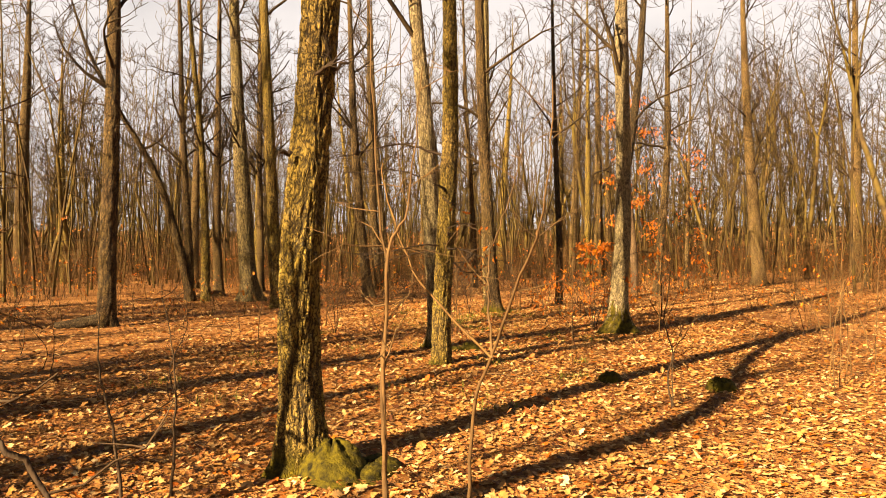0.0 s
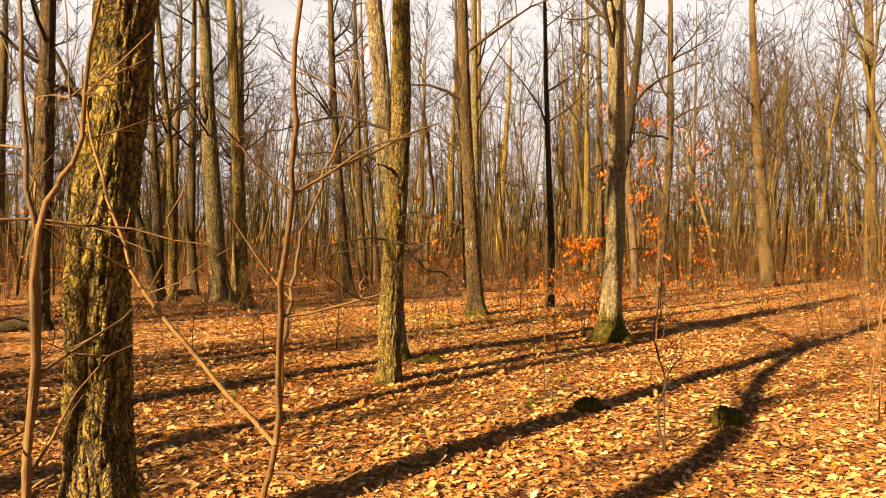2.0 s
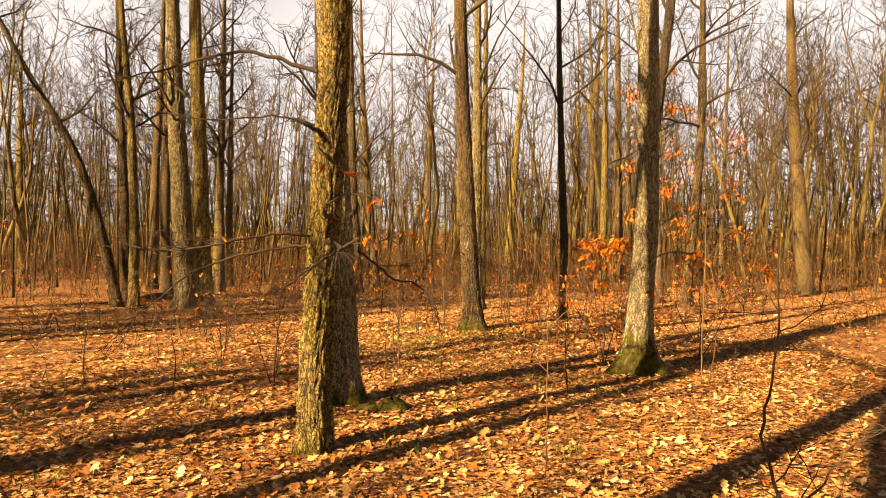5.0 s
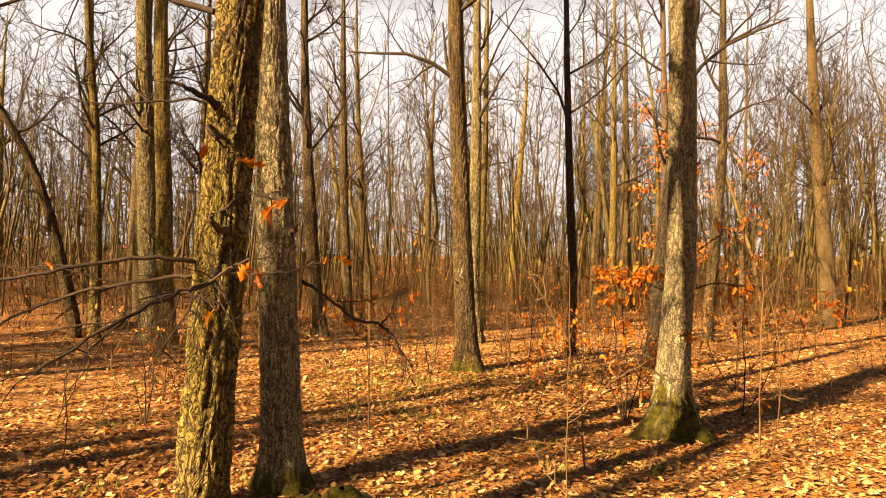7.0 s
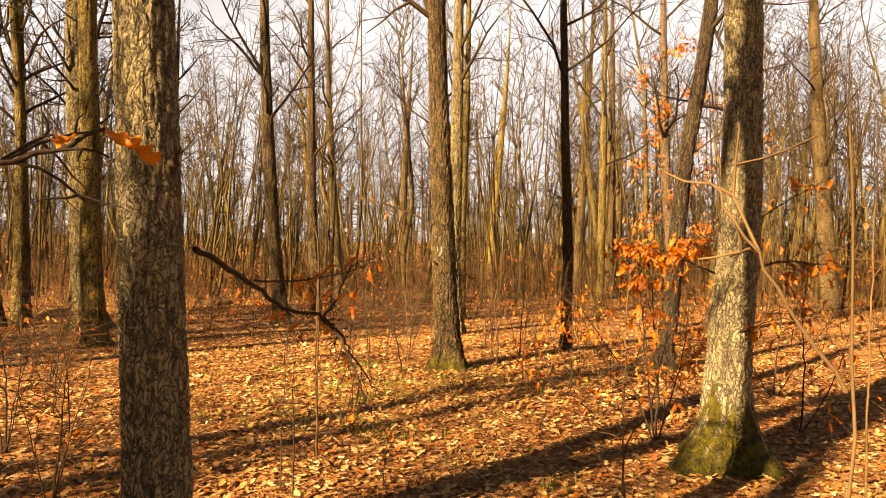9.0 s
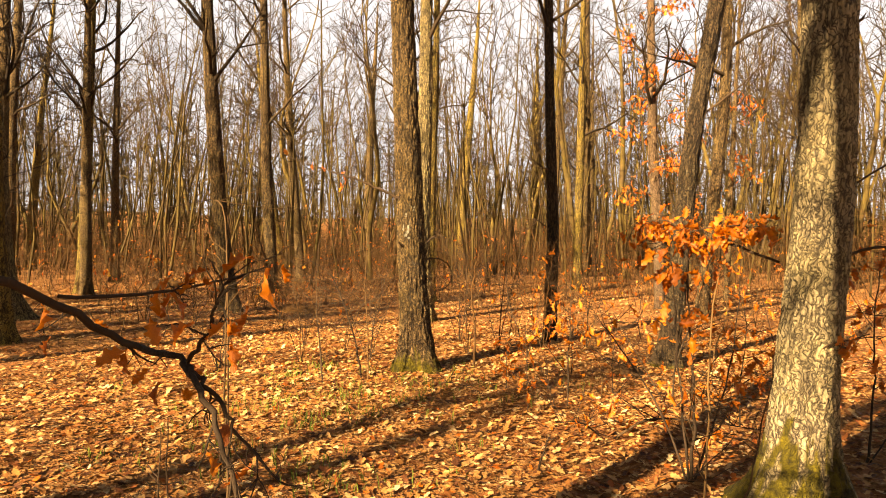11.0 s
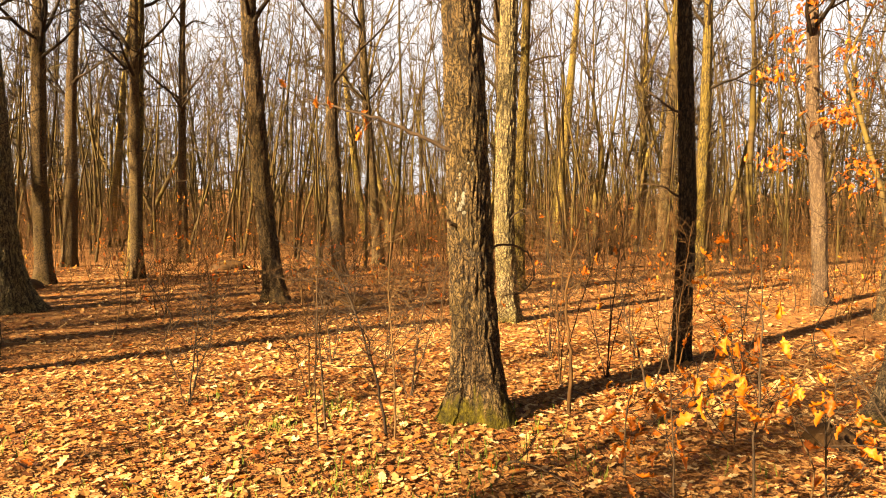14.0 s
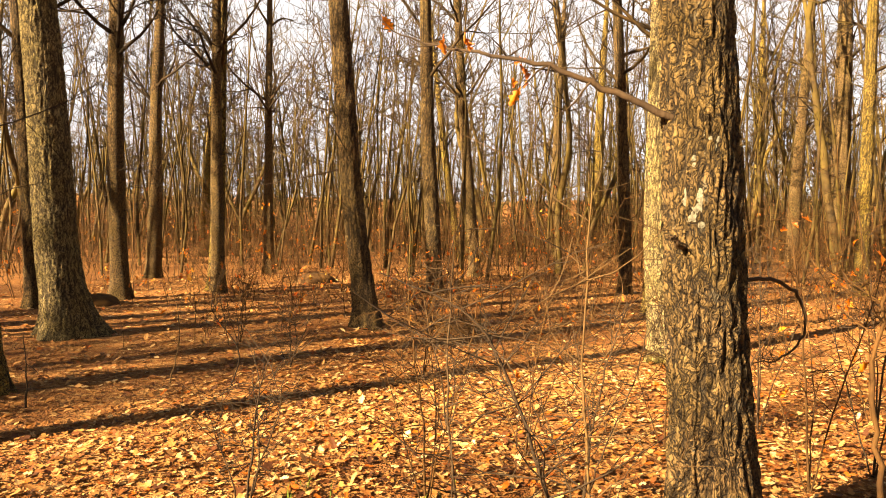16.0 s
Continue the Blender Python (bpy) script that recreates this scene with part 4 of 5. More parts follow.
branch(twin_b, ((0.16, 11.84, 1.50), (0.34, 12.10, 1.50), (0.56, 12.34, 1.56)), 0.007, 34, "thin twig with a bunch of red-orange leaves", 3, 0.12, 5, 0.1, None, 0.0, 0.03)
branch(twin_b, ((0.10, 11.72, 1.55), (-0.02, 12.05, 1.46), (-0.14, 12.32, 1.40)), 0.006, 35, "thin twig with an orange leaf", 3, 0.15, 3, 0.09, None, 0.0, 0.02)
# the brown oak: a rising branch with leaves at its tip, a looped dead branch
branch(brown_oak, ((0.02, 18.80, 2.22), (-0.35, 18.70, 2.40), (-0.67, 18.60, 2.52), (-1.15, 18.70, 2.66), (-1.65, 18.85, 2.85)), 0.020, 9,
       "dark branch with a few orange leaves", 12, 0.35, 7, 0.11)
branch(brown_oak, ((0.22, 18.98, 1.42), (0.40, 19.12, 1.47), (0.56, 19.25, 1.38), (0.60, 19.30, 1.20), (0.50, 19.28, 1.05), (0.36, 19.24, 1.02)), 0.012, 10, "looped dead branch", 2, 0.15)
# the mossy oak: level twigs full of orange leaves
branch(mossy_oak, ((3.40, 14.40, 1.55), (3.7, 14.35, 1.68), (4.1, 14.35, 1.66), (4.6, 14.3, 1.62), (5.1, 14.3, 1.60)), 0.011, 11, "level twig full of orange leaves", 14, 0.4, 52, 0.10, None, 0.1, 0.06)
branch(mossy_oak, ((3.25, 14.62, 1.58), (3.0, 15.0, 1.70), (2.75, 15.4, 1.72), (2.5, 15.75, 1.68)), 0.010, 12, "level twig full of orange leaves", 10, 0.35, 40, 0.10, None, 0.1, 0.06)
branch(mossy_oak, ((3.42, 14.42, 1.95), (3.75, 14.2, 2.2), (4.0, 14.1, 2.35)), 0.008, 13, "thin twig with orange leaves", 6, 0.35, 12, 0.10)
branch(mossy_oak, ((3.30, 14.32, 1.0), (3.32, 14.1, 1.1), (3.5, 13.95, 1.2)), 0.006, 14, "thin twig with orange leaves", 4, 0.2, 9, 0.09)
# leafy twigs along the pale tree and its neighbour
for k in range(12):
    a, z = k * 2.4, 2.4 + k * 0.5
    px, py = 5.12 - 0.03 * z, 28.45
    branch(pale_tree, ((px, py, z), (px + 0.5 * math.cos(a), py + 0.5 * math.sin(a), z + 0.2), (px + 1.2 * math.cos(a), py + 1.2 * math.sin(a), z + 0.2)),
           0.014, 20 + k, "twig with orange leaves", 7, 0.5, 40, 0.155, None, 0.0, 0.12)
oak_y, _, _ = oak(7.7, 31.8, 0.09, -10, ((3.0, 0.05), (7.0, 0.2)), 13.0, 0, label="young oak that keeps its orange leaves")
for k in range(8):
    a, z = k * 2.1 + 1, 2.2 + k * 0.65
    branch(oak_y, ((7.75, 31.8, z), (7.75 + 0.6 * math.cos(a), 31.8 + 0.6 * math.sin(a), z + 0.25), (7.75 + 1.3 * math.cos(a), 31.8 + 1.3 * math.sin(a), z + 0.25)),
           0.013, 40 + k, "twig with orange leaves", 7, 0.5, 32, 0.155, None, 0.0, 0.12)
# bare side branches at eye height of other trees
for tree, knots, seed in (
        (b_oak, ((-8.4, 14.0, 3.5), (-9.2, 13.7, 3.9), (-10.2, 13.5, 4.6)), 61), (b_oak, ((-8.35, 14.0, 5.2), (-9.0, 13.6, 5.3), (-9.8, 13.4, 5.9)), 62),
        (dark_tree, ((2.08, 21.98, 2.9), (1.7, 21.8, 3.1), (1.3, 21.7, 3.5)), 63), (dark_tree, ((2.08, 21.98, 1.9), (1.75, 21.9, 2.1), (1.4, 21.8, 2.1)), 64),
        (e_oak, ((-5.5, 25.5, 2.7), (-6.3, 25.2, 2.5), (-7.2, 25.0, 2.35)), 65), (k_oak, ((-0.45, 24.4, 1.7), (-0.2, 24.2, 1.85), (0.0, 24.1, 1.7)), 66),
        (leaning_oak, ((3.9, 19.6, 3.4), (4.4, 19.4, 3.8), (4.9, 19.3, 4.3)), 67), (first_oak, ((0.12, 4.3, 3.0), (0.34, 4.25, 3.12), (0.42, 4.3, 3.2)), 68)):
    branch(tree, knots, 0.018, seed, "bare side branch", 8, 0.45)


# broken stubs on the near trunks
for tree, knots, seed in (
        (twin_a, ((0.38, 9.38, 2.62), (0.30, 9.22, 2.66), (0.20, 9.15, 2.70)), 71), (twin_a, ((0.42, 9.40, 1.95), (0.44, 9.24, 1.98), (0.46, 9.18, 2.02)), 72),
        (first_oak, ((0.20, 4.40, 3.05), (0.36, 4.40, 3.14), (0.44, 4.42, 3.16)), 73), (first_oak, ((0.02, 4.20, 2.42), (-0.02, 4.13, 2.43), (-0.03, 4.10, 2.42)), 74),
        (twin_b, ((-0.02, 11.25, 2.05), (0.06, 11.15, 2.08), (0.10, 11.10, 2.12)), 75), (brown_oak, ((0.05, 18.78, 1.62), (0.0, 18.68, 1.66), (-0.03, 18.62, 1.70)), 76),
        (mossy_oak, ((3.45, 14.33, 2.95), (3.52, 14.25, 3.0), (3.56, 14.2, 3.05)), 77)):
    branch(tree, knots, 0.024, seed, "short broken dark stub", 2, 0.12)


def lichen_patch(tree, x, y, z, seed, size):
    """Pale crust on the bark: overlapping low scales."""
    rng = random.Random(seed)
    g = Geo()
    for _ in range(16):
        px, pz, s = rng.gauss(0, size * 0.5), rng.gauss(0, size * 0.6), rng.uniform(0.25, 0.5) * size
        ring = [(px + s * math.cos(t) * rng.uniform(0.7, 1.2), -0.012 + rng.uniform(-0.006, 0.004) + abs(px) * 0.5, pz + s * math.sin(t) * rng.uniform(0.7, 1.2)) for t in np.arange(8) * 0.785]
        mid = (px, -0.022 + abs(px) * 0.5, pz)
        g.add([mid] + ring, [(0, 1 + i, 1 + (i + 1) % 8, 1 + (i + 2) % 8) for i in range(0, 8, 2)])
    ob = part("lichen", g, LICHEN, tree, "pale grey-green lichen crust")
    ob.location = Vector((x, y, z)) - tree.location
    ob.rotation_euler = (0, 0, radians(10))


lichen_patch(brown_oak, 0.10, 18.725, 1.84, 3, 0.07)
lichen_patch(brown_oak, 0.13, 18.725, 2.10, 4, 0.05)
lichen_patch(brown_oak, 0.06, 18.725, 2.02, 5, 0.03)


def mound(name, x, y, size, high, material, label, category, seed, sides=20, rings=9, wide=(1.0, 1.0), sink=0.03):
    """A low uneven lump: a mossy stump, stone or root."""
    rng = random.Random(seed)
    ph = rng.uniform(0, 50)
    g = Geo()
    v = []
    for i in range(rings):
        u = i / (rings - 1)
        for j in range(sides):
            t = j * 6.2832 / sides
            r = size * math.cos(u * 1.45) * (1 + 0.28 * noise.noise(Vector((math.cos(t) * 1.5 + ph, math.sin(t) * 1.5, u * 1.5))))
            z = high * math.sin(u * 1.57) * (1 + 0.25 * noise.noise(Vector((math.cos(t) * 2, math.sin(t) * 2 + ph, 3)))) - sink
            w = 0.012 * noise.noise(Vector((math.cos(t) * r * 40, math.sin(t) * r * 40 + ph, u * 9)))
            v.append((math.cos(t) * (r + w) * wide[0], math.sin(t) * (r + w) * wide[1], z + w))
    g.add(v, [(i * sides + j, i * sides + (j + 1) % sides, (i + 1) * sides + (j + 1) % sides, (i + 1) * sides + j) for i in range(rings - 1) for j in range(sides)])
    ob = new(name, g.mesh(name, material))
    ob.location = (x, y, rise(x, y))
    ob.rotation_euler = (0, 0, rng.uniform(0, 6))
    return tagged(ob, label, category)


foot = mound("root", 0.30, 4.30, 0.34, 0.27, MOSS, "broad root thick with green moss", "", 9, 40, 16, (1.15, 0.75))
foot.location -= first_oak.location
foot.parent = first_oak
foot = mound("root", 0.60, 4.34, 0.34, 0.10, MOSS, "flat mossy end of a broad root", "", 19, 32, 12, (1.2, 0.7))
foot.location -= first_oak.location
foot.parent = first_oak
foot = mound("root", 0.38, 4.02, 0.16, 0.07, MOSS, "mossy root among the leaves", "", 10, 20, 9, (1.4, 0.8))
foot.location -= first_oak.location
foot.parent = first_oak
mound("mossy_stump", 2.66, 8.32, 0.17, 0.15, MOSS, "low tree stump overgrown with olive moss", "stump", 1)
mound("mossy_stump", 3.95, 8.03, 0.20, 0.17, MOSS, "low dark mossy stump among dry leaves", "stump", 2)
mound("mossy_stone", 0.50, 11.10, 0.20, 0.15, MOSS, "moss-covered lump beside an oak's foot", "stone", 3)
mound("mossy_stone", 0.28, 11.02, 0.16, 0.10, MOSS, "moss-covered lump on the leaf litter", "stone", 4)
mound("rotten_stump", 2.92, 19.02, 0.2, 0.16, BRUSH, "low rotten brown stump beside a leaning oak", "stump", 5)
mound("dead_log", -3.9, 25.95, 0.45, 0.2, BRUSH, "dark rotten log under dead leaves", "log", 6)
mound("dead_log", -10.9, 32.9, 0.6, 0.3, BRUSH, "dark rotten log on the leaf litter", "log", 7)
mound("dead_log", -12.2, 26.2, 0.6, 0.25, BRUSH, "long low rotten log under leaves", "log", 8)


def root(tree, knots, radii, seed, label):
    rng = random.Random(seed)
    base = tree.location
    pts = soft_line([Vector(p) - base for p in knots], 5)
    g = Geo()
    n = len(pts)
    rr = [np.interp(i / (n - 1), np.linspace(0, 1, len(radii)), radii) * rng.uniform(0.93, 1.07) for i in range(n)]
    g.tube(pts, rr, 14)
    return part("root", g, BARK_DARK, tree, label)


root(b_oak, ((-8.5, 14.0, 0.20), (-8.9, 13.75, 0.12), (-9.4, 13.5, 0.06)), (0.16, 0.13, 0.09), 6, "thick root lying on the leaves")


def sapling(x, y, knots, r, seed, label, material=None, twigs=8, reach=0.4, leaves=0, size=0.1, stems=(), shoots=()):
    """A young tree: stem, twigs, and leaves where it kept them. knots: offsets from the foot; shoots: lines that leave the stem."""
    rng = random.Random(seed)
    at = thing("sapling", x, y, rise(x, y) - 0.02, label, "sapling", "saplings")
    tips = []
    for n, line in enumerate((knots, *stems, *shoots)):
        aloft = n > len(stems)
        pts = soft_line(line if aloft else [(0, 0, -0.04), *line], 6)
        pts = [(px + rng.gauss(0, 0.003 + r * 0.12), py + rng.gauss(0, 0.003 + r * 0.12), pz) for px, py, pz in pts]
        g = Geo()
        radii = fade(r if n == 0 else r * (0.6 if aloft else 0.7), min(r * 0.3, 0.0025), len(pts))
        g.tube(pts, radii, 7)
        stem = part("stem", g, material or STEM, at)
        t = Geo()
        for _ in range(twigs if n == 0 else twigs // 2):
            i = rng.randint(len(pts) // 3, len(pts) - 2)
            a = rng.uniform(0, 6.28)
            long = reach * rng.uniform(0.4, 1.1)
            q = wander(rng, pts[i], (math.cos(a), math.sin(a), rng.uniform(-0.1, 1.1)), long, 4, 0.2, 0.02)
            t.tube(q, fade(max(0.003, radii[i] * 0.55), 0.0016, 5), 4)
            tips += q[2:]
            for _ in range(2):
                b = rng.uniform(0, 6.28)
                w = wander(rng, q[rng.randint(1, 3)], (math.cos(b), math.sin(b), rng.uniform(-0.2, 0.9)), long * 0.5, 3, 0.25, 0.0)
                t.tube(w, fade(0.0028, 0.0014, 4), 3)
                tips.append(w[-1])
        if twigs:
            tagged(part("spray", t, material or STEM, stem), kind="stuff")
    for _ in range(leaves):
        x0, y0, z0 = rng.choice(tips)
        leaf(at, rng, (x0 + rng.gauss(0, 0.05), y0 + rng.gauss(0, 0.05), z0 + rng.gauss(0, 0.04)), size * rng.uniform(0.7, 1.2))
    return at


sapling(1.16, 2.53, ((0.01, 0, 0.5), (-0.01, 0, 1.0), (0.02, 0.01, 1.5), (-0.03, 0.02, 2.0), (-0.08, 0.03, 3.2)), 0.017, 1, "reddish-brown young stem, almost straight", None, 9, 0.5, 0, 0.1, (((0.02, 0, 1.55), (0.12, 0.02, 1.9), (0.2, 0.05, 2.6)),))
sapling(1.50, 3.02, ((0.05, -0.07, 0.75), (0.18, -0.24, 1.15), (0.38, -0.66, 1.63), (0.47, -0.82, 1.9), (0.50, -0.9, 2.4)), 0.012, 3, "thin reddish forked stem leaning over the way", None, 7, 0.35, 0, 0.1, (),
        (((0.17, -0.24, 1.12), (0.15, -0.10, 1.40), (0.14, 0.02, 1.64), (0.235, 0.045, 1.91), (0.33, 0.07, 2.25)), ((0.17, -0.24, 1.12), (-0.20, -0.23, 1.51), (-0.36, -0.21, 1.89), (-0.42, -0.2, 2.15))))
sapling(-0.95, 3.55, ((-0.10, 0.05, 0.45), (-0.24, 0.1, 0.9), (-0.28, 0.15, 1.4)), 0.014, 4, "crooked dark young stem", DARK_BRANCH, 6, 0.35)
sapling(-0.62, 3.60, ((0.03, 0, 0.5), (0.02, 0.02, 0.9), (-0.1, 0.05, 1.5)), 0.012, 5, "thin dark young stem with one leaf", DARK_BRANCH, 5, 0.3, 1, 0.08)
sapling(3.22, 6.95, ((-0.05, 0, 0.35), (0.0, 0, 0.6), (-0.08, 0.02, 0.95), (-0.03, 0.02, 1.3), (-0.02, 0.02, 1.75)), 0.012, 6, "crooked dark little tree", DARK_BRANCH, 9, 0.35, 0, 0.1, (((0.0, 0, 0.55), (0.12, -0.05, 0.8), (0.22, -0.1, 1.0)),))
sapling(-0.08, 13.65, ((-0.02, 0, 0.6), (-0.03, 0, 1.2), (-0.02, 0.01, 1.85)), 0.009, 7, "thin pale upright sapling", STEM, 6, 0.45, 0, 0.1, (((-0.03, 0, 1.7), (-0.12, 0.0, 1.95), (-0.2, 0, 2.05)),))
sapling(3.95, 13.3, ((0.02, 0, 0.8), (0.05, 0, 1.6), (0.08, 0, 2.5)), 0.010, 8, "thin pale upright sapling with a leaf", STEM, 8, 0.6, 2, 0.08)
sapling(3.98, 13.1, ((0.1, 0, 0.5), (0.12, 0, 1.1), (0.0, 0, 1.8)), 0.008, 9, "thin pale bent sapling", STEM, 7, 0.5)
sapling(0.12, 12.6, ((0.0, 0, 0.4), (-0.02, 0, 0.95)), 0.007, 10, "short dark leafless sprout", DARK_BRANCH, 5, 0.2)
sapling(2.30, 12.55, ((-0.03, 0, 0.5), (-0.02, 0, 1.0), (0.0, 0, 1.6)), 0.008, 11, "thin pale forked sapling", STEM, 7, 0.45, 0, 0.1, (((-0.02, 0, 0.5), (0.15, 0.05, 0.8), (0.25, 0.1, 1.3)),))
sapling(4.25, 12.5, ((-0.03, 0, 0.3), (-0.06, 0, 0.6)), 0.006, 12, "short dark leafless sprout", DARK_BRANCH, 4, 0.15)
sapling(1.68, 15.0, ((0.05, 0, 0.15), (0.1, 0.02, 0.32)), 0.012, 13, "short broken dark stick in the leaves", DARK_BRANCH, 4, 0.085)
sapling(0.66, 12.95, ((0.0, 0, 0.2), (0.03, 0, 0.42)), 0.006, 14, "small dark sprout with a curled leaf", DARK_BRANCH, 5, 0.15, 2, 0.07)
sapling(-0.05, 12.8, ((0.0, 0, 0.4), (0.02, 0, 0.85)), 0.007, 15, "short dark leafless sprout", DARK_BRANCH, 5, 0.2)
sapling(-0.75, 17.8, ((-0.03, 0, 0.45), (-0.03, 0, 0.95)), 0.007, 16, "short thin leafless sprout", DARK_BRANCH, 6, 0.25)
sapling(0.92, 19.2, ((0.02, 0, 0.5), (-0.03, 0, 1.0), (0.06, 0, 1.6), (0.2, 0, 2.4)), 0.020, 17, "crooked young tree with many twigs", BRUSH, 14, 0.6, 3, 0.09)
sapling(1.62, 20.15, ((-0.1, 0, 0.4), (-0.25, 0.05, 0.8), (-0.3, 0.1, 1.3)), 0.014, 18, "bushy dark shrub of crooked twigs", DARK_BRANCH, 12, 0.5, 0, 0.1, (((0.1, 0, 0.3), (0.2, 0, 0.8), (0.35, 0, 1.3)),))
sapling(-0.89, 18.25, ((-0.05, 0, 0.5), (-0.09, 0, 1.0), (-0.06, 0, 1.7)), 0.010, 19, "slender brown sapling without leaves", DARK_BRANCH, 16, 0.5)
sapling(-0.40, 18.30, ((-0.06, -0.05, 0.4), (-0.2, -0.1, 0.9), (-0.4, -0.2, 1.35), (-0.8, -0.3, 1.55)), 0.013, 20, "bent sapling with long thin twigs", DARK_BRANCH, 24, 0.8)
sapling(-0.30, 18.2, ((0.0, -0.05, 0.6), (-0.03, -0.1, 1.2), (0.0, -0.1, 1.9)), 0.009, 21, "thin pale upright sapling", STEM, 14, 0.6)
sapling(-5.83, 19.8, ((0.05, 0, 0.3), (0.0, 0, 0.7)), 0.012, 22, "short dark crooked sprout", DARK_BRANCH, 5, 0.25)
sapling(-4.0, 26.5, ((0.0, 0, 0.6), (-0.05, 0, 1.3), (-0.1, 0, 2.2)), 0.013, 23, "brown bushy young tree beside a heap", BRUSH, 18, 0.9, 4, 0.1, (((0.2, 0, 0.6), (0.4, 0, 1.5), (0.5, 0, 2.3)), ((-0.2, 0, 0.6), (-0.5, 0, 1.4))))
sapling(0.55, 17.85, ((0.12, -0.1, 0.1), (0.35, -0.25, 0.12), (0.6, -0.4, 0.06)), 0.012, 24, "dead dark branch lying on the leaves", DARK_BRANCH, 5, 0.25)
for k, (rx, ry, tilt, high) in enumerate(((5.13, 8.0, 0.25, 1.6), (5.3, 8.25, -0.1, 2.0), (5.57, 8.7, 0.35, 1.7), (5.45, 8.5, 0.1, 2.4), (5.9, 9.3, -0.2, 1.8), (6.3, 9.6, 0.15, 2.2))):
    sapling(rx, ry, ((tilt * 0.3, 0.02, high * 0.4), (tilt * 0.7, 0.05, high * 0.75), (tilt * 1.3, 0.1, high)), 0.007, 50 + k, "pale thin leafless shoot at the clearing", STEM, 5, 0.4)
for k, (rx, ry) in enumerate(((7.0, 11.4), (6.6, 12.2), (6.9, 14.1))):
    sapling(rx, ry, ((-0.2, 0.0, 0.6), (-0.7, -0.1, 1.0), (-1.3, -0.2, 0.95), (-1.8, -0.3, 0.6)), 0.008, 60 + k, "pale arching bramble shoot", STEM, 4, 0.35, 0, 0.1, (((0.1, 0, 0.6), (0.3, 0.1, 1.3)),))
for k, (rx, ry, lean, high, held_leaves) in enumerate(((-1.45, 19.1, -0.1, 1.5, 0), (-0.56, 19.4, 0.15, 1.3, 0), (-1.15, 20.3, 0.1, 1.2, 2), (-1.9, 20.6, -0.15, 1.1, 0), (-0.2, 20.9, 0.1, 1.5, 2), (-2.4, 18.6, 0.1, 1.0, 0),
                                          (0.75, 20.3, -0.1, 1.9, 3), (1.2, 20.8, 0.15, 2.2, 5), (1.9, 21.0, 0.1, 1.7, 6), (0.5, 21.6, 0.0, 1.6, 2), (1.45, 22.3, -0.1, 2.0, 5), (2.6, 21.3, 0.1, 1.6, 7),
                                          (-2.9, 22.4, 0.1, 1.1, 2), (-3.6, 24.2, -0.1, 1.3, 3), (-1.3, 12.1, 0.1, 1.3, 6), (-2.6, 13.2, -0.1, 1.5, 8), (-3.3, 14.6, 0.1, 1.2, 12), (-4.6, 16.2, 0.0, 1.0, 5), (-1.4, 23.6, 0.1, 1.5, 3), (0.4, 24.2, 0.0, 1.8, 4), (-6.2, 23.4, 0.1, 0.9, 1), (-4.6, 22.3, 0.0, 0.8, 0))):
    sapling(rx, ry, ((lean * 0.3, 0.03, high * 0.35), (lean * 0.9, 0.0, high * 0.7), (lean * 1.6, 0.05, high)), 0.009, 300 + k, "twiggy brown bush, almost without leaves", (BRUSH, DARK_BRANCH)[k % 2], 20, 0.5, held_leaves, 0.09,
            (((0.12, -0.05, high * 0.3), (0.3, -0.1, high * 0.65), (0.38, -0.15, high * 0.9)), ((-0.15, 0.05, high * 0.25), (-0.34, 0.08, high * 0.6)), ((0.02, 0.12, high * 0.4), (-0.1, 0.2, high * 0.85))))
sapling(2.20, 9.03, ((0.0, 0.0, 0.6), (0.01, 0.0, 1.2), (0.02, 0.0, 1.78)), 0.005, 340, "thin pale sapling with a few long twigs", STEM, 4, 0.25, 0, 0.1, (),
        (((0.01, 0.0, 1.12), (0.18, 0.03, 1.27), (0.36, 0.05, 1.38)), ((0.01, 0.0, 1.45), (-0.08, 0.02, 1.6), (-0.15, 0.03, 1.72))))
sapling(0.55, 0.55, ((0.05, -0.10, 0.9), (0.25, -0.17, 1.36), (0.435, -0.217, 1.33), (0.535, -0.20, 1.21), (0.62, -0.19, 1.02)), 0.013, 341, "dark arching shoot that droops over the leaves", DARK_BRANCH, 5, 0.25)
# a long dead stick caught low over the leaves
sapling(-2.2, 5.3, ((-0.02, 0.9, 0.1), (-0.1, 1.9, 0.22), (-0.22, 3.0, 0.45)), 0.012, 70, "long pale dead stick lying in the leaves", STEM, 3, 0.3)
# an unseen slim stem beside the way, added to shade the first oak's lower trunk
sapling(-1.57, 1.76, ((0.03, 0.02, 0.9), (0.0, 0.05, 1.8), (0.05, 0.03, 2.7), (0.02, 0.06, 3.5)), 0.09, 90, "unseen slim stem added to shade the first oak", BRUSH, 16, 0.8)
# the young oak that holds its bright leaves over the way
bright_oak = sapling(2.80, 15.05, ((0.02, 0, 0.5), (0.0, 0.02, 1.0), (-0.03, 0.03, 1.5), (0.0, 0.03, 1.95)), 0.014, 30, "young oak full of bright orange dry leaves", DARK_BRANCH, 12, 0.45, 40, 0.13,
        (((-0.2, 0.05, 0.5), (-0.45, 0.1, 0.9), (-0.7, 0.15, 1.25)), ((0.15, -0.08, 0.5), (0.25, -0.12, 1.0), (0.3, -0.15, 1.75)), ((-0.1, -0.02, 0.9), (-0.15, -0.1, 1.4), (-0.2, -0.15, 1.85))))
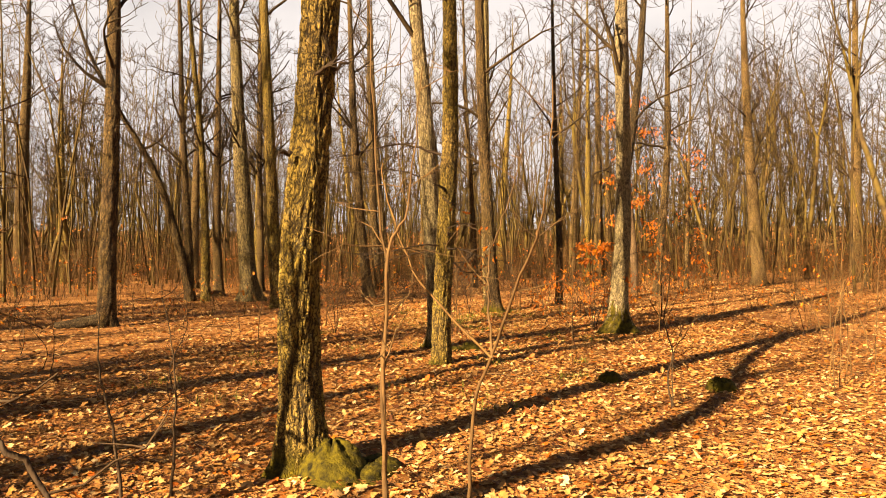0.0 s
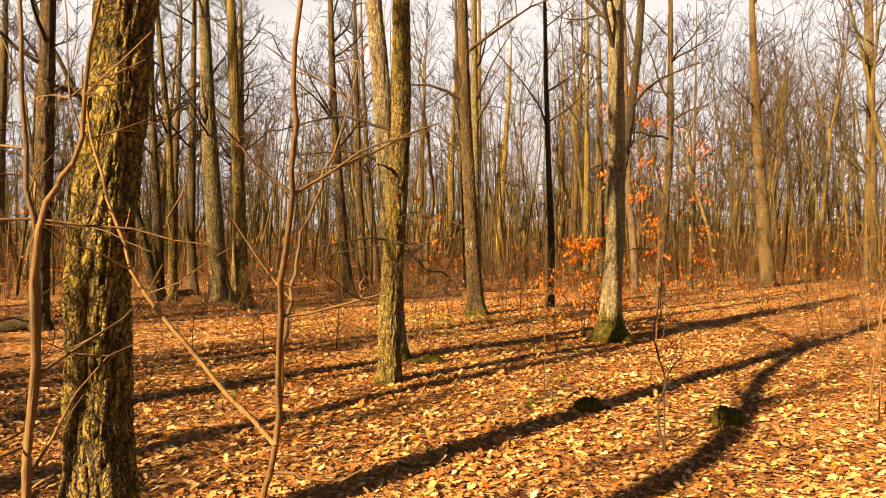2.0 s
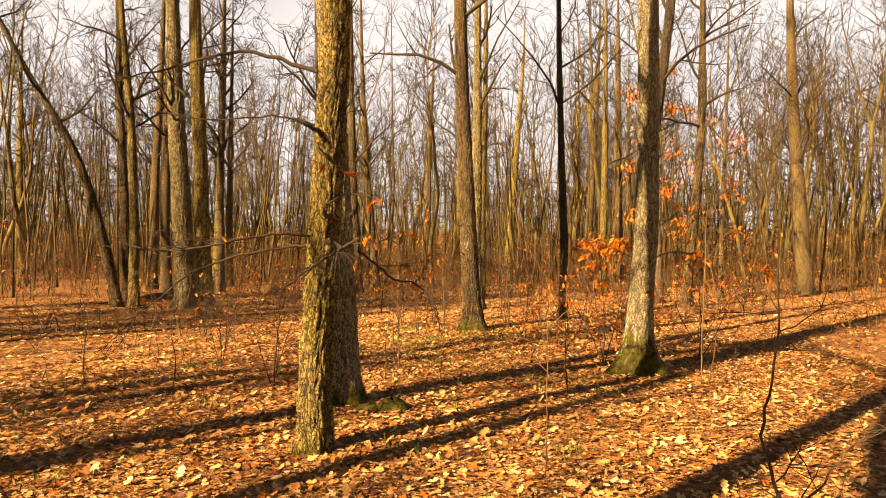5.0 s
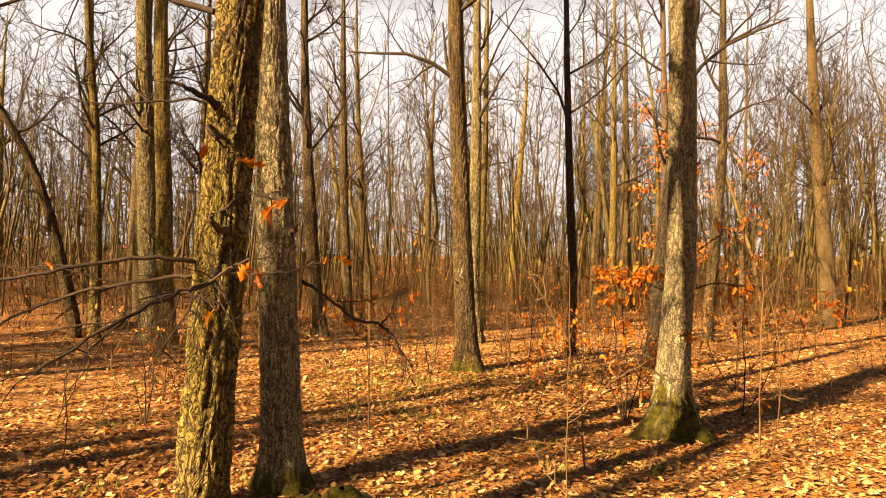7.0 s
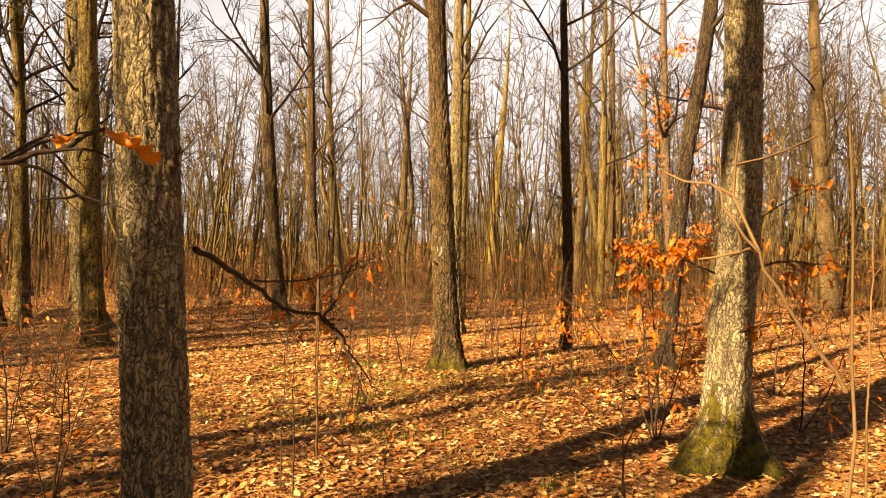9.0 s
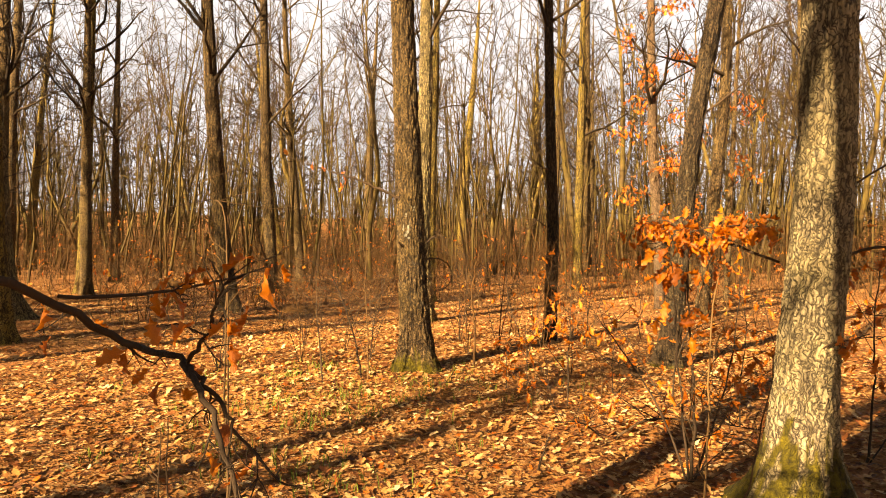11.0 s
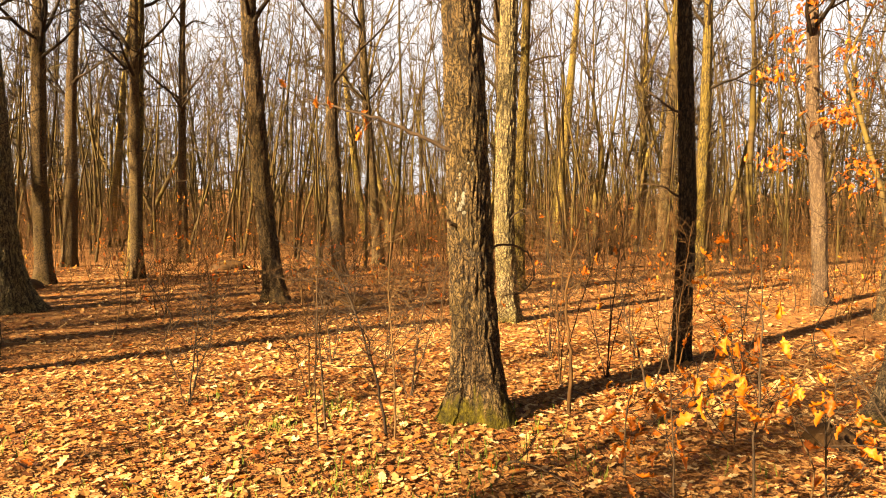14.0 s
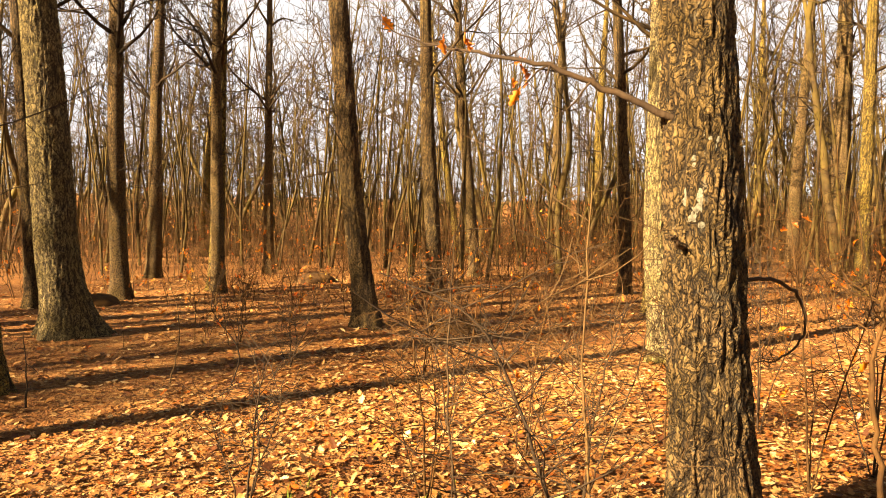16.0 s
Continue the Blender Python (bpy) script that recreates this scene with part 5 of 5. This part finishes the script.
branch(bright_oak, ((2.80, 15.08, 1.55), (2.70, 15.10, 1.74), (2.85, 14.95, 1.80), (3.02, 14.75, 1.82), (3.16, 14.55, 1.80)), 0.006, 81, "twig hung thick with orange leaves", 16, 0.22, 90, 0.108, None, 0.2, 0.045)
branch(bright_oak, ((2.80, 15.08, 1.70), (2.66, 15.14, 1.85), (2.52, 15.20, 1.86), (2.40, 15.28, 1.80)), 0.006, 82, "twig hung thick with orange leaves", 10, 0.2, 40, 0.108, None, 0.2, 0.045)
branch(bright_oak, ((2.80, 15.05, 1.35), (2.68, 15.06, 1.48), (2.58, 15.02, 1.5)), 0.005, 83, "twig with orange leaves", 5, 0.2, 16, 0.125)
sapling(2.05, 17.1, ((0.0, 0, 0.5), (0.02, 0, 1.0), (0.0, 0, 1.5)), 0.009, 31, "little oak with orange dry leaves", DARK_BRANCH, 10, 0.5, 40, 0.10)
sapling(1.65, 16.75, ((-0.02, 0, 0.35), (-0.05, 0, 0.95)), 0.008, 32, "little oak with orange dry leaves", DARK_BRANCH, 9, 0.45, 36, 0.10)
sapling(2.35, 16.2, ((0.3, -0.3, 0.25), (0.65, -0.7, 0.35), (1.0, -1.1, 0.4)), 0.014, 33, "low dark twiggy branch with some orange leaves", DARK_BRANCH, 18, 0.6, 34, 0.10, (((-0.25, -0.3, 0.2), (-0.5, -0.7, 0.3)),))
sapling(3.1, 17.2, ((0.05, 0, 0.5), (0.2, -0.1, 1.0), (0.3, -0.2, 1.5)), 0.011, 34, "twiggy oak bush with orange leaves", DARK_BRANCH, 16, 0.65, 54, 0.10, (((-0.3, 0, 0.5), (-0.6, 0, 1.0)), ((0.4, 0, 0.5), (0.8, -0.1, 1.0))))
sapling(4.6, 17.6, ((0.05, 0, 0.6), (0.1, -0.1, 1.3), (0.2, -0.2, 2.1)), 0.013, 35, "twiggy oak bush with orange leaves", DARK_BRANCH, 18, 0.7, 60, 0.10, (((-0.3, 0, 0.5), (-0.5, 0, 1.2)), ((0.4, 0, 0.6), (0.9, -0.1, 1.4))))
sapling(4.3, 15.7, ((0.05, 0, 0.6), (0.0, -0.1, 1.2), (0.1, -0.1, 1.9)), 0.011, 36, "twiggy oak bush with orange leaves", DARK_BRANCH, 16, 0.65, 50, 0.10, (((0.3, 0, 0.5), (0.5, 0, 1.1)),))
sapling(1.4, 17.9, ((0.0, 0, 0.4), (0.05, 0, 0.9)), 0.008, 37, "little twiggy bush with orange leaves", DARK_BRANCH, 10, 0.4, 26, 0.10)
sapling(2.6, 17.9, ((0.0, 0, 0.4), (0.05, 0, 0.8)), 0.008, 38, "low twiggy bush with orange leaves", DARK_BRANCH, 12, 0.5, 30, 0.10, (((0.25, 0, 0.3), (0.5, 0, 0.6)),))
sapling(2.2, 18.8, ((0.0, 0, 0.4), (-0.05, 0, 0.9)), 0.008, 39, "low twiggy bush with orange leaves", DARK_BRANCH, 12, 0.5, 30, 0.10, (((-0.25, 0, 0.3), (-0.5, 0, 0.6)),))
sapling(3.6, 16.6, ((0.0, 0, 0.4), (0.05, 0, 0.9), (0.0, 0, 1.3)), 0.009, 40, "low twiggy bush with orange leaves", DARK_BRANCH, 12, 0.5, 34, 0.10)


def sprouts():
    """Small leafless sprouts scattered over the floor: a few makes, set out many times."""
    rng = random.Random(91)
    makes = [sapling(0, 0, ((rng.gauss(0, 0.06), rng.gauss(0, 0.05), h * 0.3), (rng.gauss(0, 0.09), rng.gauss(0, 0.08), h * 0.65), (rng.gauss(0, 0.15), rng.gauss(0, 0.1), h)), 0.004 + h * 0.003, 200 + k,
                     "thin leafless sprout among the fallen leaves", (BRUSH, DARK_BRANCH, STEM)[k % 3], 6, 0.3 * h, (0, 0, 2)[k % 3], 0.08)
             for k, h in enumerate((0.5, 0.8, 1.2, 0.6, 1.0, 1.5))]
    done = 0
    while done < 130:
        x, y = rng.uniform(-11, 11), rng.uniform(6, 31)
        if min((Vector((x, y)) - w).length for w in WAY) < 2.4 or (in_view(x, y, 5.5) and rng.random() < 0.8) or (x > 2 and y < 13 and rng.random() < 0.8):
            continue
        m = pose(x, y, rise(x, y) - 0.01, 0, 0, rng.uniform(0, 360)) @ Matrix.Scale(rng.uniform(0.8, 1.3), 4)
        if done < 6:
            makes[done].matrix_basis = m
        else:
            copy_thing(makes[done % 6], Matrix()).matrix_basis = m
        done += 1


sprouts()


def grass():
    """Sparse green blades between the leaves."""
    rng = random.Random(12)
    g = Geo()
    for n in range(110):
        cx, cy = (rng.uniform(-3.5, 3.0), rng.uniform(6, 20)) if n % 2 else (rng.uniform(-2.0, 1.2), rng.uniform(14.5, 19))
        for _ in range(rng.randint(8, 26)):
            x, y = cx + rng.gauss(0, 0.12), cy + rng.gauss(0, 0.12)
            z, a, h = rise(x, y), rng.uniform(0, 6.28), rng.uniform(0.04, 0.11)
            w, lx, ly = 0.004, math.cos(a) * h * rng.uniform(0.2, 0.9), math.sin(a) * h * rng.uniform(0.2, 0.9)
            sx, sy = -math.sin(a) * w, math.cos(a) * w
            g.add([(x - sx, y - sy, z), (x + sx, y + sy, z), (x + sx * 0.8 + lx * 0.4, y + sy * 0.8 + ly * 0.4, z + h * 0.7), (x - sx * 0.8 + lx * 0.4, y - sy * 0.8 + ly * 0.4, z + h * 0.7),
                   (x + sx * 0.15 + lx, y + sy * 0.15 + ly, z + h), (x - sx * 0.15 + lx, y - sy * 0.15 + ly, z + h)], [(0, 1, 2, 3), (3, 2, 4, 5)])
    tagged(new("grass", g.mesh("grass", GRASS, False)), "sparse tufts of green grass between dry leaves", "grass", "", "stuff")


grass()


# the nearest fallen leaves, each one to be picked up
FLOOR_LEAVES = []
for k in range(8):
    g = Geo()
    g.add(*whole_leaf(LEAF_RNG, 0.7))
    FLOOR_LEAVES.append(g.mesh("leaf", LITTER_LEAF))
rng = random.Random(404)
for k in range(300):
    x, y = (rng.uniform(-0.5, 3.6), rng.uniform(3.4, 9.0)) if k < 130 else (rng.uniform(-2.2, 2.4), rng.uniform(12.5, 18.5))
    ob = new("leaf", FLOOR_LEAVES[k % 8])
    ob.parent = GROUND_OB
    size = rng.uniform(0.055, 0.10)
    ob.matrix_basis = Matrix.LocRotScale(Vector((x, y, rise(x, y) + size * 0.22)), Euler((rng.gauss(0, 0.25), rng.gauss(0, 0.25), rng.uniform(0, 6.28))), Vector((size, size * rng.uniform(0.8, 1.1), size * 0.7)))
